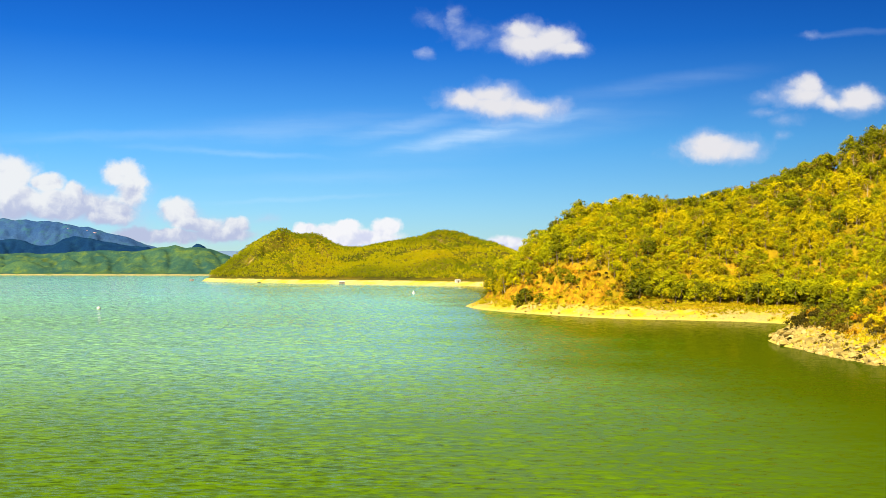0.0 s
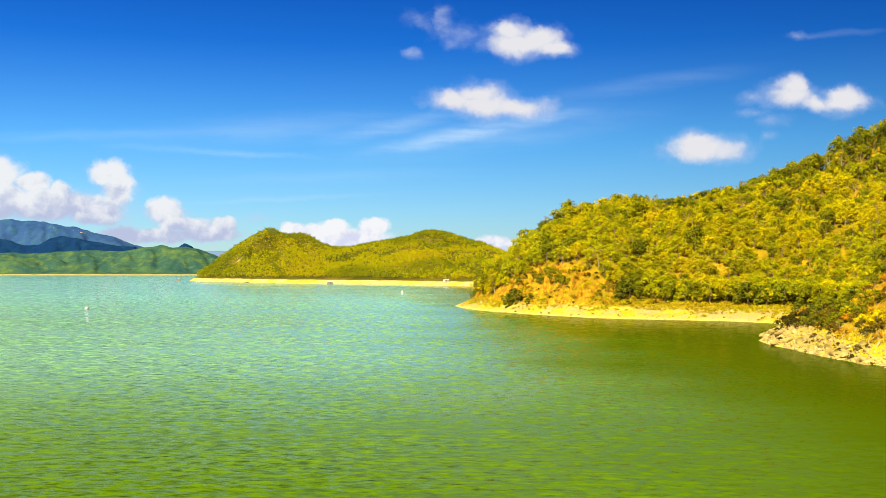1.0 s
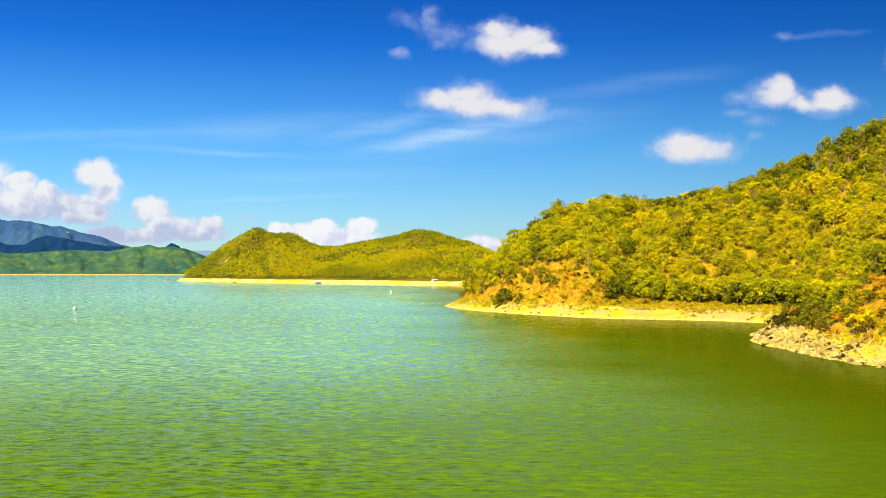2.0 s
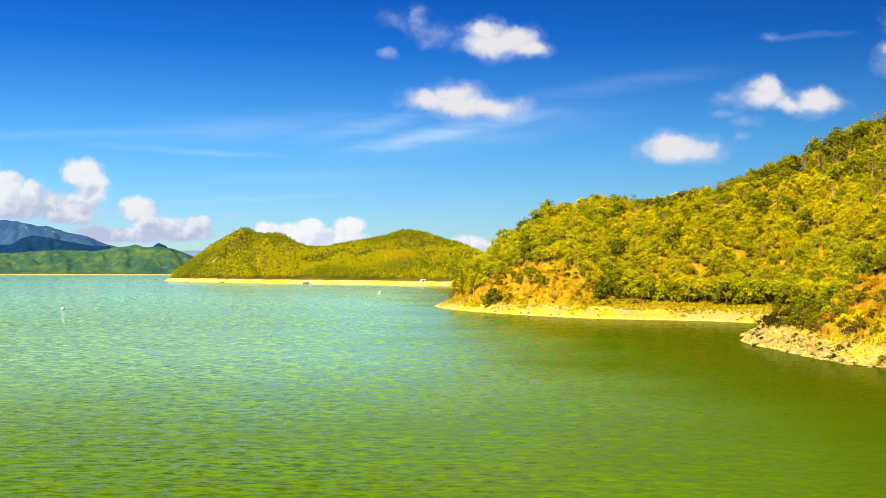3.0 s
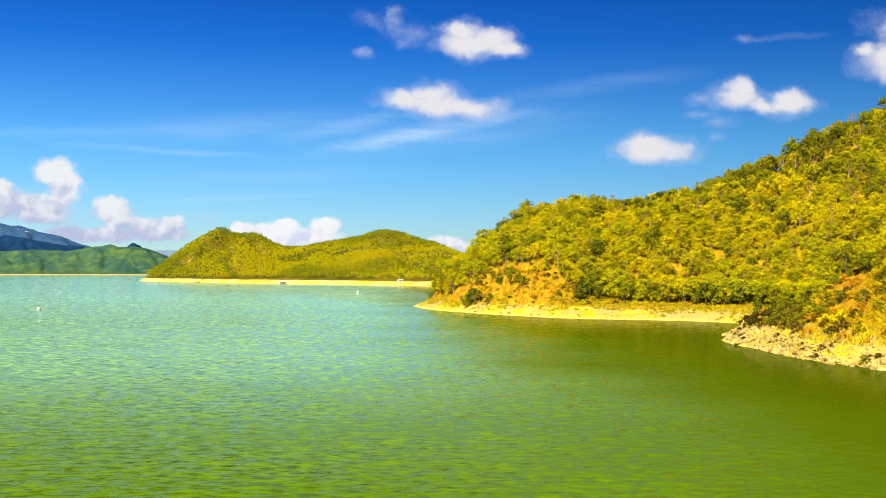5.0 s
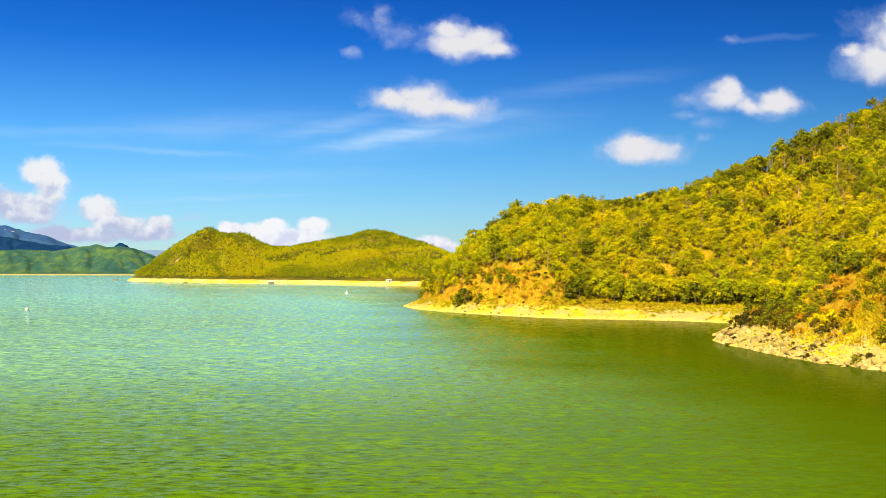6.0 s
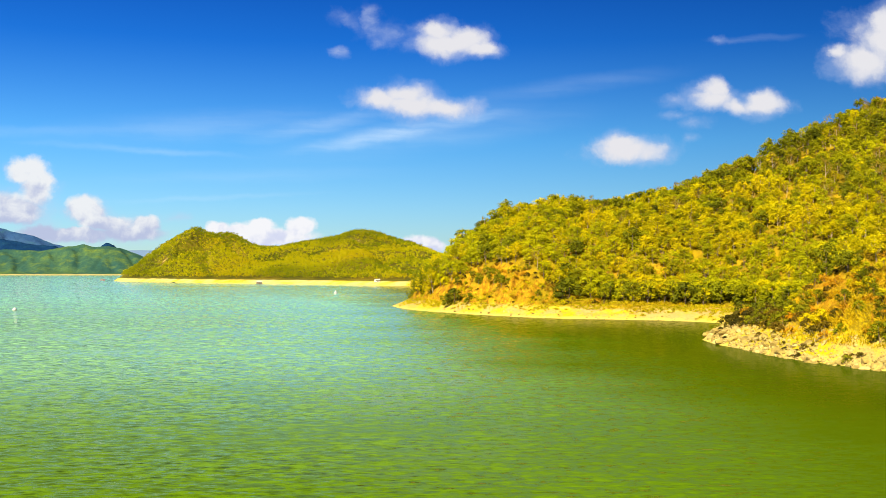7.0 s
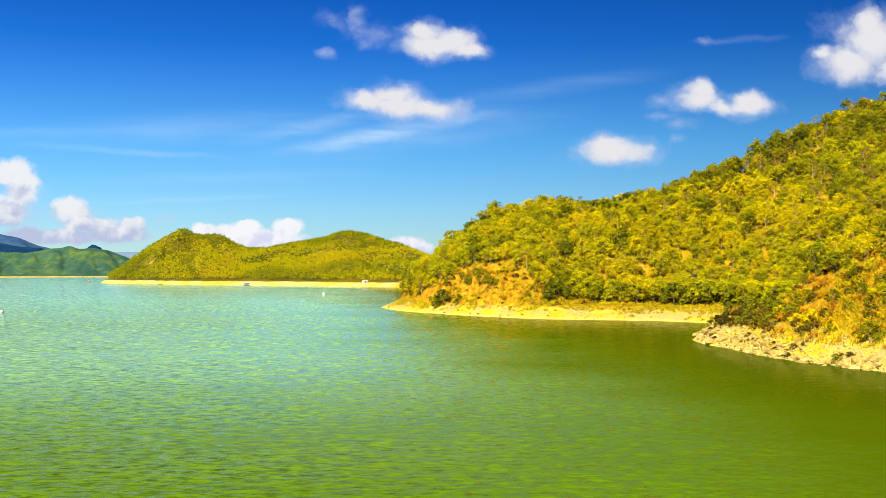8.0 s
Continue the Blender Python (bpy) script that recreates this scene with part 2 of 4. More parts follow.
BARK = plain("grey_brown_bark", (0.16, 0.11, 0.06), (0.09, 0.06, 0.035), 1.5, 0.9, 0.5)
PALE_BARK = plain("pale_bark", (0.34, 0.25, 0.13), (0.20, 0.14, 0.08), 1.5, 0.9, 0.5)
ROCK = plain("pale_weathered_rock", (0.28, 0.20, 0.040), (0.12, 0.078, 0.010), 0.45, 0.9, 0.7, 8.0, size=0.12, pale=0.9)
BED = plain("murky_lake_mud", (0.030, 0.050, 0.004), (0.022, 0.038, 0.003), 0.05)
BUOY_WHITE = plain("weathered_white_plastic", (0.42, 0.41, 0.39), (0.33, 0.32, 0.30), 2.0, 0.45, 0.1)
BUOY_BAND = plain("grey_rubber", (0.20, 0.20, 0.20), (0.12, 0.12, 0.12), 3.0, 0.7, 0.2)
HULL = plain("dark_stained_timber", (0.10, 0.05, 0.03), (0.05, 0.03, 0.02), 1.0, 0.6, 0.3)
RED_PAINT = plain("faded_red_paint", (0.42, 0.07, 0.04), (0.30, 0.05, 0.03), 1.2, 0.5, 0.2)
ROOFING = plain("pale_sheet_roofing", (0.40, 0.39, 0.37), (0.30, 0.29, 0.27), 0.8, 0.5, 0.2)
GREY_WALL = plain("grey_timber_wall", (0.25, 0.22, 0.18), (0.17, 0.15, 0.12), 0.8, 0.8, 0.3)
WHITE_WALL = plain("white_painted_wall", (0.50, 0.48, 0.44), (0.42, 0.40, 0.35), 0.8, 0.8, 0.2)
BRUSH = leaf_material("orange_dry_brush", (0.38, 0.20, 0.003), (0.13, 0.070, 0.003), (0.40, 0.165, 0.003), 0.25)
# brown brush; the shade on it is put into the leaf colour
SHADED_BRUSH = leaf_material("brown_brush_painted_shade", (0.060, 0.046, 0.003), (0.018, 0.016, 0.002), (0.10, 0.06, 0.003), 0.12)
SHORE_LEAF = leaf_material("low_shore_growth", (0.36, 0.30, 0.002), (0.20, 0.18, 0.002), (0.42, 0.27, 0.002))
DRY_GRASS = leaf_material("dry_yellow_grass", (0.42, 0.30, 0.003), (0.20, 0.145, 0.003), (0.44, 0.25, 0.003), 0.3)


def land_material(name, forest_floor, cut_soil, shore_a, shore_b, line, zoom=1.0, silt_or_sheen=(0.43, 0.33, 0.075)):
    """Forest floor and dry grass above, orange earth on steep cuts, pale bare shore below the high-water line."""
    m, t = material(name)
    geo = node(t, "ShaderNodeNewGeometry")
    pos = geo.outputs["Position"]
    z = node(t, "ShaderNodeSeparateXYZ", Vector=pos).outputs[2]
    up = node(t, "ShaderNodeSeparateXYZ", Vector=geo.outputs["Normal"]).outputs[2]
    broad = noise_of(t, pos, 0.06 * zoom, 4.0)
    mid = noise_of(t, pos, 0.35 * zoom, 5.0, 0.6)
    fine = noise_of(t, pos, 2.2 * zoom, 5.0, 0.65)
    floor_c = blend(t, ramp(t, mid, 0.38, 0.62), forest_floor[0], forest_floor[1])
    floor_c = blend(t, ramp(t, broad, 0.45, 0.66), floor_c, forest_floor[2])
    soil = blend(t, ramp(t, mid, 0.35, 0.65), cut_soil[0], cut_soil[1])
    soil = blend(t, ramp(t, fine, 0.45, 0.75, 0.0, 0.6), soil, cut_soil[2])
    streaks = noise_of(t, node(t, "ShaderNodeMapping", Vector=pos, Scale=(1.1 * zoom, 1.1 * zoom, 0.22 * zoom)).outputs[0], 1.0, 5.0, 0.6)
    soil = blend(t, ramp(t, streaks, 0.50, 0.68, 0.0, 0.85), soil, cut_soil[2])
    soil = blend(t, ramp(t, streaks, 0.46, 0.32, 0.0, 0.6), soil, shore_a)
    steep = ramp(t, maths(t, "ADD", up, maths(t, "MULTIPLY", maths(t, "SUBTRACT", mid, 0.5), 0.25)), 0.80, 0.70)
    c = blend(t, steep, floor_c, soil)
    bare = blend(t, ramp(t, maths(t, "ADD", maths(t, "MULTIPLY", broad, 0.6), maths(t, "MULTIPLY", mid, 0.4)), 0.44, 0.58), shore_a, shore_b)
    bare = blend(t, ramp(t, fine, 0.46, 0.72, 0.0, 0.6), bare, tuple(v * 0.5 for v in shore_b))
    level = maths(t, "ADD", z, maths(t, "MULTIPLY", maths(t, "SUBTRACT", mid, 0.5), 2.4))
    along = node(t, "ShaderNodeSeparateXYZ", Vector=pos).outputs[1]
    level = maths(t, "SUBTRACT", level, ramp(t, along, 215.0, 195.0, 0.0, 1.2))
    c = blend(t, ramp(t, level, line + 0.5, line - 0.5), c, bare)
    # silt dried pale along the falling water line
    c = blend(t, ramp(t, maths(t, "ADD", z, maths(t, "MULTIPLY", maths(t, "SUBTRACT", mid, 0.5), 2.4)), 0.75, 0.15, 0.0, 0.75), c, silt_or_sheen)
    bumped = node(t, "ShaderNodeBump", Strength=0.9, Distance=0.5 / zoom, Height=maths(t, "ADD", mid, maths(t, "MULTIPLY", fine, 0.5))).outputs[0]
    skin = node(t, "ShaderNodeBsdfPrincipled", Base_Color=c, Roughness=0.92, Normal=bumped)
    skin.inputs["Specular IOR Level"].default_value = 0.08
    finish(t, skin.outputs[0])
    return m


LAND = land_material("hillside_earth", ((0.12, 0.085, 0.002), (0.19, 0.128, 0.002), (0.26, 0.165, 0.003)),
                     ((0.34, 0.19, 0.005), (0.23, 0.105, 0.004), (0.085, 0.045, 0.004)), (0.35, 0.27, 0.004), (0.34, 0.235, 0.075), 3.0)
ISLAND_LAND = land_material("island_earth", ((0.042, 0.042, 0.003), (0.085, 0.075, 0.003), (0.12, 0.09, 0.004)),
                            ((0.14, 0.09, 0.015), (0.10, 0.07, 0.01), (0.085, 0.06, 0.01)), (0.46, 0.37, 0.13), (0.38, 0.29, 0.010), 4.0, 0.15)


def far_forest(name, low, high, patch, spots, shore=False):
    """Forest kilometres away, the haze mixed into its colours: broad stands, single crowns, clearings."""
    m, t = material(name)
    pos = node(t, "ShaderNodeNewGeometry").outputs["Position"]
    z = node(t, "ShaderNodeSeparateXYZ", Vector=pos).outputs[2]
    broad = noise_of(t, pos, 0.006, 4.0)
    mid = noise_of(t, pos, 0.022, 5.0, 0.6)
    fine = noise_of(t, pos, 0.14, 4.0, 0.65)
    c = blend(t, ramp(t, maths(t, "ADD", maths(t, "MULTIPLY", broad, 0.5), maths(t, "MULTIPLY", mid, 0.5)), 0.38, 0.62), low, high)
    c = blend(t, ramp(t, mid, 0.50, 0.70, 0.0, spots), c, patch)
    c = blend(t, ramp(t, fine, 0.40, 0.66, 0.0, 0.4), c, tuple(v * 0.6 for v in low))
    if shore:
        c = blend(t, ramp(t, maths(t, "ADD", z, maths(t, "MULTIPLY", mid, 8.0)), 9.5, 7.0), c, (0.30, 0.24, 0.10))
    bumped = node(t, "ShaderNodeBump", Strength=0.6, Distance=6.0, Height=maths(t, "ADD", mid, maths(t, "MULTIPLY", fine, 0.5))).outputs[0]
    skin = node(t, "ShaderNodeBsdfPrincipled", Base_Color=c, Roughness=0.95, Normal=bumped)
    skin.inputs["Specular IOR Level"].default_value = 0.0
    finish(t, skin.outputs[0])
    return m


# the blue haze of distance is mixed into these forest colours
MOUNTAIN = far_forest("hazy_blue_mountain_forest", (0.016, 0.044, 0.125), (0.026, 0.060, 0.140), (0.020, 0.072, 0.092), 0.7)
# the cloud shadow over this ridge is put into its forest colour
CLOUD_SHADED_RIDGE = far_forest("ridge_forest_painted_cloud_shade", (0.0035, 0.017, 0.058), (0.005, 0.022, 0.066), (0.007, 0.030, 0.060), 0.5)
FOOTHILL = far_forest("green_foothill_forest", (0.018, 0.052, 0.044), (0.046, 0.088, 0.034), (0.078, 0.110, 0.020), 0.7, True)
# palest of all: this hill's base colour is mostly painted haze
PALE_HILL = plain("distant_forest_painted_haze", (0.055, 0.100, 0.200), (0.070, 0.115, 0.205), 0.02, 0.95, 0.2)


def water_material():
    """Murky green lake water: a diffuse body, some reflection painted into it, under a rippled, reflecting surface."""
    m, t = material("green_lake_water")
    pos = node(t, "ShaderNodeNewGeometry").outputs["Position"]
    across = node(t, "ShaderNodeSeparateXYZ", Vector=pos).outputs[0]
    away = node(t, "ShaderNodeSeparateXYZ", Vector=pos).outputs[1]
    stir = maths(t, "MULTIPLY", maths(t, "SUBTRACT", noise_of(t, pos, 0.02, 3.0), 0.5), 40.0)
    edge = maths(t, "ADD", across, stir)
    # clear green in the sheltered cove and near the dam, painted sky sheen offshore
    silt_or_sheen = maths(t, "MULTIPLY", ramp(t, edge, 30.0, -18.0), ramp(t, maths(t, "ADD", away, maths(t, "MULTIPLY", stir, 1.2)), 50.0, 170.0))
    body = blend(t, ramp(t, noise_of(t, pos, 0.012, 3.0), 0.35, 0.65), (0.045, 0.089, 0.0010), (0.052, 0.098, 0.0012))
    # the hill's olive reflection is mixed into the cove's body colour
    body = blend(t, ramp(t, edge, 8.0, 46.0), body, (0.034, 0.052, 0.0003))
    # mirrored sky painted into the body: paler and bluer with distance
    far_sheen = blend(t, ramp(t, away, 220.0, 560.0), (0.110, 0.222, 0.108), (0.132, 0.295, 0.185))
    body = blend(t, silt_or_sheen, body, far_sheen)

    def waves(sx, sy, turn, detail):
        """Slopes of a wave field: about 0, in x and y."""
        map_ = node(t, "ShaderNodeMapping", Vector=pos, Scale=(sx, sy, 1), Rotation=(0, 0, radians(turn)))
        tilt = noise_of(t, map_.outputs[0], 1.0, detail, 0.6, 1)
        return node(t, "ShaderNodeVectorMath", {"operation": "SUBTRACT"}, i0=tilt, i1=(0.5, 0.5, 0.5)).outputs[0]

    def scaled(v, by):
        n = node(t, "ShaderNodeVectorMath", {"operation": "SCALE"}, i0=v)
        if isinstance(by, float):
            n.inputs["Scale"].default_value = by
        else:
            t.links.new(by, n.inputs["Scale"])
        return n.outputs[0]

    def plus(a, b):
        return node(t, "ShaderNodeVectorMath", {"operation": "ADD"}, i0=a, i1=b).outputs[0]

    slopes = plus(scaled(waves(1.15, 3.0, 7, 3.0), 1.5), scaled(waves(2.4, 6.0, -4, 2.0), 0.7))
    slopes = plus(slopes, scaled(waves(0.40, 0.80, -9, 3.0), 0.7))
    # wave groups grow longer with the fetch, out on the open lake
    fetch = maths(t, "MULTIPLY", maths(t, "LOGARITHM", maths(t, "MAXIMUM", away, 20.0), 2.718), 85.0)
    groups = node(t, "ShaderNodeCombineXYZ", X=maths(t, "MULTIPLY", across, 0.75), Y=fetch).outputs[0]
    crests = node(t, "ShaderNodeVectorMath", {"operation": "SUBTRACT"}, i0=noise_of(t, groups, 1.0, 4.0, 0.62, 1), i1=(0.5, 0.5, 0.5)).outputs[0]
    slopes = plus(slopes, node(t, "ShaderNodeVectorMath", {"operation": "MULTIPLY"}, i0=crests, i1=(2.6, 2.6, 0)).outputs[0])
    # the headland shelters the water on its side; open water is rougher
    open_water = maths(t, "MULTIPLY", ramp(t, edge, 40.0, -10.0, 0.06, 1.2), ramp(t, away, 180.0, 700.0, 1.0, 0.4))
    gusts = ramp(t, noise_of(t, node(t, "ShaderNodeMapping", Vector=pos, Scale=(0.004, 0.026, 1)).outputs[0], 1.0, 5.0), 0.34, 0.62, 0.65, 1.1)
    patches = ramp(t, noise_of(t, node(t, "ShaderNodeMapping", Vector=pos, Scale=(0.05, 0.10, 1)).outputs[0], 1.0, 4.0, 0.65), 0.36, 0.64, 0.75, 1.3)
    # smooth slicks lie in long bands out on the lake
    slick = ramp(t, noise_of(t, node(t, "ShaderNodeMapping", Vector=pos, Scale=(0.0022, 0.017, 1)).outputs[0], 1.0, 4.0, 0.6), 0.54, 0.66)
    slick = maths(t, "SUBTRACT", 1.0, maths(t, "MULTIPLY", slick, ramp(t, away, 380.0, 560.0, 0.0, 0.85)))
    gusts = maths(t, "MULTIPLY", maths(t, "MULTIPLY", gusts, patches), slick)
    ripples = node(t, "ShaderNodeSeparateXYZ", Vector=scaled(slopes, maths(t, "MULTIPLY", open_water, gusts)))
    # wind from the far shore: the long faces of the waves are turned to the near shore
    lee = maths(t, "ADD", maths(t, "MAXIMUM", ripples.outputs[1], maths(t, "MULTIPLY", open_water, -0.035)), maths(t, "MULTIPLY", open_water, 0.055))
    face = maths(t, "MULTIPLY", lee, -1.0)
    tilted = node(t, "ShaderNodeVectorMath", {"operation": "NORMALIZE"}, i0=node(t, "ShaderNodeCombineXYZ", X=ripples.outputs[0], Y=face, Z=1.0).outputs[0]).outputs[0]
    s = node(t, "ShaderNodeBsdfPrincipled", Base_Color=body, Roughness=ramp(t, edge, 40.0, -14.0, 0.10, 0.03), IOR=maths(t, "ADD", ramp(t, silt_or_sheen, 0.0, 1.0, 0.0, 0.060), ramp(t, edge, 34.0, 0.0, 1.012, 1.050)), Normal=tilted)
    finish(t, s.outputs[0])
    return m


WATER = water_material()


# ---- large structure ----
def part(name, data, mat, parent=None, label=""):
    """Links a mesh (or a bmesh, which it turns into one) as ONE object under a thing or a part."""
    if isinstance(data, bmesh.types.BMesh):
        me = bpy.data.meshes.new(name)
        data.to_mesh(me)
        data.free()
        data = me
    if mat is not None and not data.materials:
        data.materials.append(mat)
    ob = new(name, data)
    ob.parent = parent
    return tagged(ob, label)


def mesh_from(name, verts, faces, smooth=False):
    """A mesh from arrays of places and of three- or four-cornered faces."""
    verts, faces = np.asarray(verts, np.float32), np.asarray(faces, np.int32)
    me = bpy.data.meshes.new(name)
    k = faces.shape[1]
    me.vertices.add(len(verts))
    me.vertices.foreach_set("co", verts.ravel())
    me.loops.add(faces.size)
    me.loops.foreach_set("vertex_index", faces.ravel())
    me.polygons.add(len(faces))
    me.polygons.foreach_set("loop_start", np.arange(0, faces.size, k, dtype=np.int32))
    me.polygons.foreach_set("use_smooth", np.full(len(faces), smooth))
    me.update(calc_edges=True)
    return me


RNG = np.random.default_rng(7)


def lattice(seed, n=64):
    return np.random.default_rng(seed).random((n, n))


LATTICES = [lattice(100 + i) for i in range(8)]


def smooth_noise(x, y, size, octaves=4, seed=0, keep=0.5):
    """Value noise about 0 (-1 to 1), whose largest features are size metres wide."""
    total, amp, norm = 0.0, 1.0, 0.0
    for o in range(octaves):
        g = LATTICES[(seed + o) % 8]
        u, v = x / size * 2**o + 17.3 * seed + 5.1 * o, y / size * 2**o + 9.7 * seed + 3.3 * o
        iu, iv = np.floor(u).astype(int), np.floor(v).astype(int)
        fu, fv = u - iu, v - iv
        fu, fv = fu * fu * (3 - 2 * fu), fv * fv * (3 - 2 * fv)
        a, b, c, d = g[iu % 64, iv % 64], g[(iu + 1) % 64, iv % 64], g[iu % 64, (iv + 1) % 64], g[(iu + 1) % 64, (iv + 1) % 64]
        total = total + amp * ((a * (1 - fu) + b * fu) * (1 - fv) + (c * (1 - fu) + d * fu) * fv - 0.5) * 2
        norm += amp
        amp *= keep
    return total / norm


def ease(x, lo, hi):
    s = np.clip((x - lo) / (hi - lo), 0, 1)
    return s * s * (3 - 2 * s)


def inland(x, y, outline):
    """Signed distance from a closed shoreline: metres inland, negative over the water."""
    best = np.full(x.shape, 1e9)
    inside = np.zeros(x.shape, bool)
    n = len(outline)
    for i in range(n):
        (ax, ay), (bx, by) = outline[i], outline[(i + 1) % n]
        ex, ey = bx - ax, by - ay
        s = np.clip(((x - ax) * ex + (y - ay) * ey) / (ex * ex + ey * ey), 0, 1)
        best = np.minimum(best, np.hypot(x - ax - s * ex, y - ay - s * ey))
        if by != ay:
            inside ^= ((ay > y) != (by > y)) & (x < ex * (y - ay) / ey + ax)
    return np.where(inside, best, -best)


# The wooded headland, the cove behind the rocky spur, and the spur, which runs on to the right.
HEADLAND = [(7.5, 384), (9.5, 366), (17, 334), (28.6, 307), (39, 288), (49, 278), (61, 272), (71, 266), (78, 257), (83, 246), (90, 228), (88, 212),
            (76, 202), (64, 196), (58.5, 190), (56.5, 180), (55.5, 156), (56, 142), (60, 124), (72, 96), (100, 60), (170, 30), (420, 20),
            (420, 640), (250, 600), (150, 520), (95, 470), (45, 432), (16, 400)]


def headland_height(x, y):
    d = inland(x, y, HEADLAND) + 2.2 * smooth_noise(x, y, 22, 3, 1) * ease(np.abs(x - 60) + np.abs(y - 280), 0, 40)
    main = np.interp(d, [-60, 0, 8, 16, 24, 30, 43, 57, 70, 88, 105, 150, 220], [-16, 0, 2.3, 3.5, 5.2, 8.5, 17.5, 25, 31, 39, 44, 64, 84])
    tip = np.interp(d, [-60, 0, 4, 6.5, 7.6, 10.5, 12, 20, 33, 50, 70, 90], [-16, 0, 1.9, 3.1, 5.6, 9.0, 10.0, 15.5, 24.5, 32.5, 34, 38])
    spur = np.interp(d, [-60, 0, 2, 4, 7, 12, 18, 24, 30, 60, 100, 200], [-20, 0, 1.7, 3.4, 5.0, 7.2, 10.5, 15, 18.5, 36, 55, 80])
    w_tip = ease(x + 0.45 * (340 - y), 86, 50) * ease(d, 160, 90)
    z = main * (1 - w_tip) + tip * w_tip
    w_spur = ease(y, 245, 208)
    z = z * (1 - w_spur) + spur * w_spur
    z = z + 3.0 * np.exp(-((x - 42) / 16) ** 2 - ((y - 378) / 24) ** 2) - 4.5 * np.exp(-((x - 104) / 18) ** 2 - ((y - 356) / 35) ** 2) + 7.0 * ease(x, 122, 182) * ease(y, 230, 330)
    hills = 2.6 * smooth_noise(x, y, 46, 4, 2) + 0.9 * smooth_noise(x, y, 9, 4, 3)
    runnels = -4.2 * ease(np.abs(smooth_noise(x - 0.6 * y, x * 0.1 + y * 0.1, 5.5, 2, 7)), 0.4, 0.0) * ease(d, 6, 10) * ease(d, 20, 12) * (w_tip + w_spur * 0.6)
    return z + runnels + hills * ease(d, 4, 34) + (0.6 * smooth_noise(x, y, 6, 4, 4) + 0.22 * smooth_noise(x, y, 2.2, 2, 5)) * ease(d, 0, 3)


def terrain(name, xs, ys, height, mat):
    gx, gy = np.meshgrid(xs, ys)
    gz = height(gx, gy)
    n, m = len(xs), len(ys)
    verts = np.stack([gx, gy, gz], -1).reshape(-1, 3)
    i = (np.arange(m - 1)[:, None] * n + np.arange(n - 1)).ravel()
    faces = np.stack([i, i + 1, i + n + 1, i + n], -1)
    keep = gz.ravel()[faces].max(1) > -6
    return part(name, mesh_from(name, verts, faces[keep], True), mat)


def steps(*stretches):
    """Grid lines: (from, to, step) one after the other."""
    return np.concatenate([np.arange(a, b, s) for a, b, s in stretches])


headland = terrain("ground_headland", steps((0, 16, 1.0), (16, 50, 0.6), (50, 84, 0.5), (84, 240, 1.3), (240, 421, 4)), steps((16, 118, 2.5), (118, 205, 0.6), (205, 268, 1.0), (268, 345, 0.7), (345, 420, 1.1), (420, 650, 4)), headland_height, LAND)
tagged(headland, "orange earth and pale bare shore of a wooded headland", "hillside", kind="structure")

# The island across the lake: shoreline and crest as plan lines.
ISLE_SHORE_X, ISLE_SHORE_Y = [-345, -334, -300, -181, -103, -47, 33, 80, 150, 300], [1530, 1484, 1400, 1212, 1120, 1068, 936, 860, 800, 760]
ISLE_CREST_X = [-357, -325, -300, -283, -266, -249, -240, -228, -215, -194, -181, -164, -147, -122, -97, -71, -37, -16, -3, 14, 30, 56, 73, 90, 103, 140, 300]
ISLE_CREST_Z = [1, 21, 40, 53, 63, 73, 75, 69, 66, 68, 62, 52, 47, 47, 52, 56, 62, 69, 72, 71, 66, 58, 55, 45, 38, 30, 20]


def island_height(x, y):
    shore = np.interp(x, ISLE_SHORE_X, ISLE_SHORE_Y)
    crest = np.interp(x, ISLE_CREST_X, ISLE_CREST_Z) + 1.2 * smooth_noise(x, y, 40, 3, 5)
    ridge = 1600 + 30 * smooth_noise(x, y * 0, 180, 2, 6)
    d = y - shore
    s = d / np.maximum(ridge - shore, 60)
    front = np.interp(s, [-0.5, 0, 0.12, 0.5, 0.8, 1.0], [-0.3, 0, 0.10, 0.58, 0.90, 1.0])
    back = np.cos(np.clip((y - ridge) / 260, 0, 1) * math.pi) * 0.5 + 0.5
    z = crest * np.where(s < 1, front, back)
    gullies = -12 * ease(np.abs(smooth_noise(x + 0.25 * y, y * 0.25, 70, 3, 2)), 0.22, 0.0) * ease(s, 0.08, 0.4) * ease(s, 1.0, 0.7)
    rough = 4.5 * smooth_noise(x, y, 90, 4, 4) * ease(s, 0.05, 0.3) * ease(s, 1.0, 0.75)
    left = ease(x, -358, -330)
    shelf = np.interp(d, [-60, 0, 12, 26, 60], [-5, 0, 3.0, 4.5, 4.5])
    return np.where(left > 0, np.maximum(z + gullies + rough, np.minimum(shelf, 6)) * left - (1 - left) * 5, -5) if np.isscalar(x) else np.maximum(z + gullies + rough, shelf * ease(y, 1900, 1750)) * left - (1 - left) * 5


island = terrain("ground_island", np.arange(-372, 300, 5.0), np.arange(780, 1900, 6.0), island_height, ISLAND_LAND)
tagged(island, "far wooded island with a pale bare shoreline", "island", kind="structure")

# The far shore: green foothills, a ridge painted as cloud-shaded behind them, the mountain behind that. Crest lines in
# plan.
PEAK_X, PEAK_Z = [-2900, -2300, -1980, -1830, -1602, -1475, -1349, -1290, -1200, -1130, -1050, -900], [262, 262, 255, 248, 221, 189, 152, 128, 90, 60, 30, 5]
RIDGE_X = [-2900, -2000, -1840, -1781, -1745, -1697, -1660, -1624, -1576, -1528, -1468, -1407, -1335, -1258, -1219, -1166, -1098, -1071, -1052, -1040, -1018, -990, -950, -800]
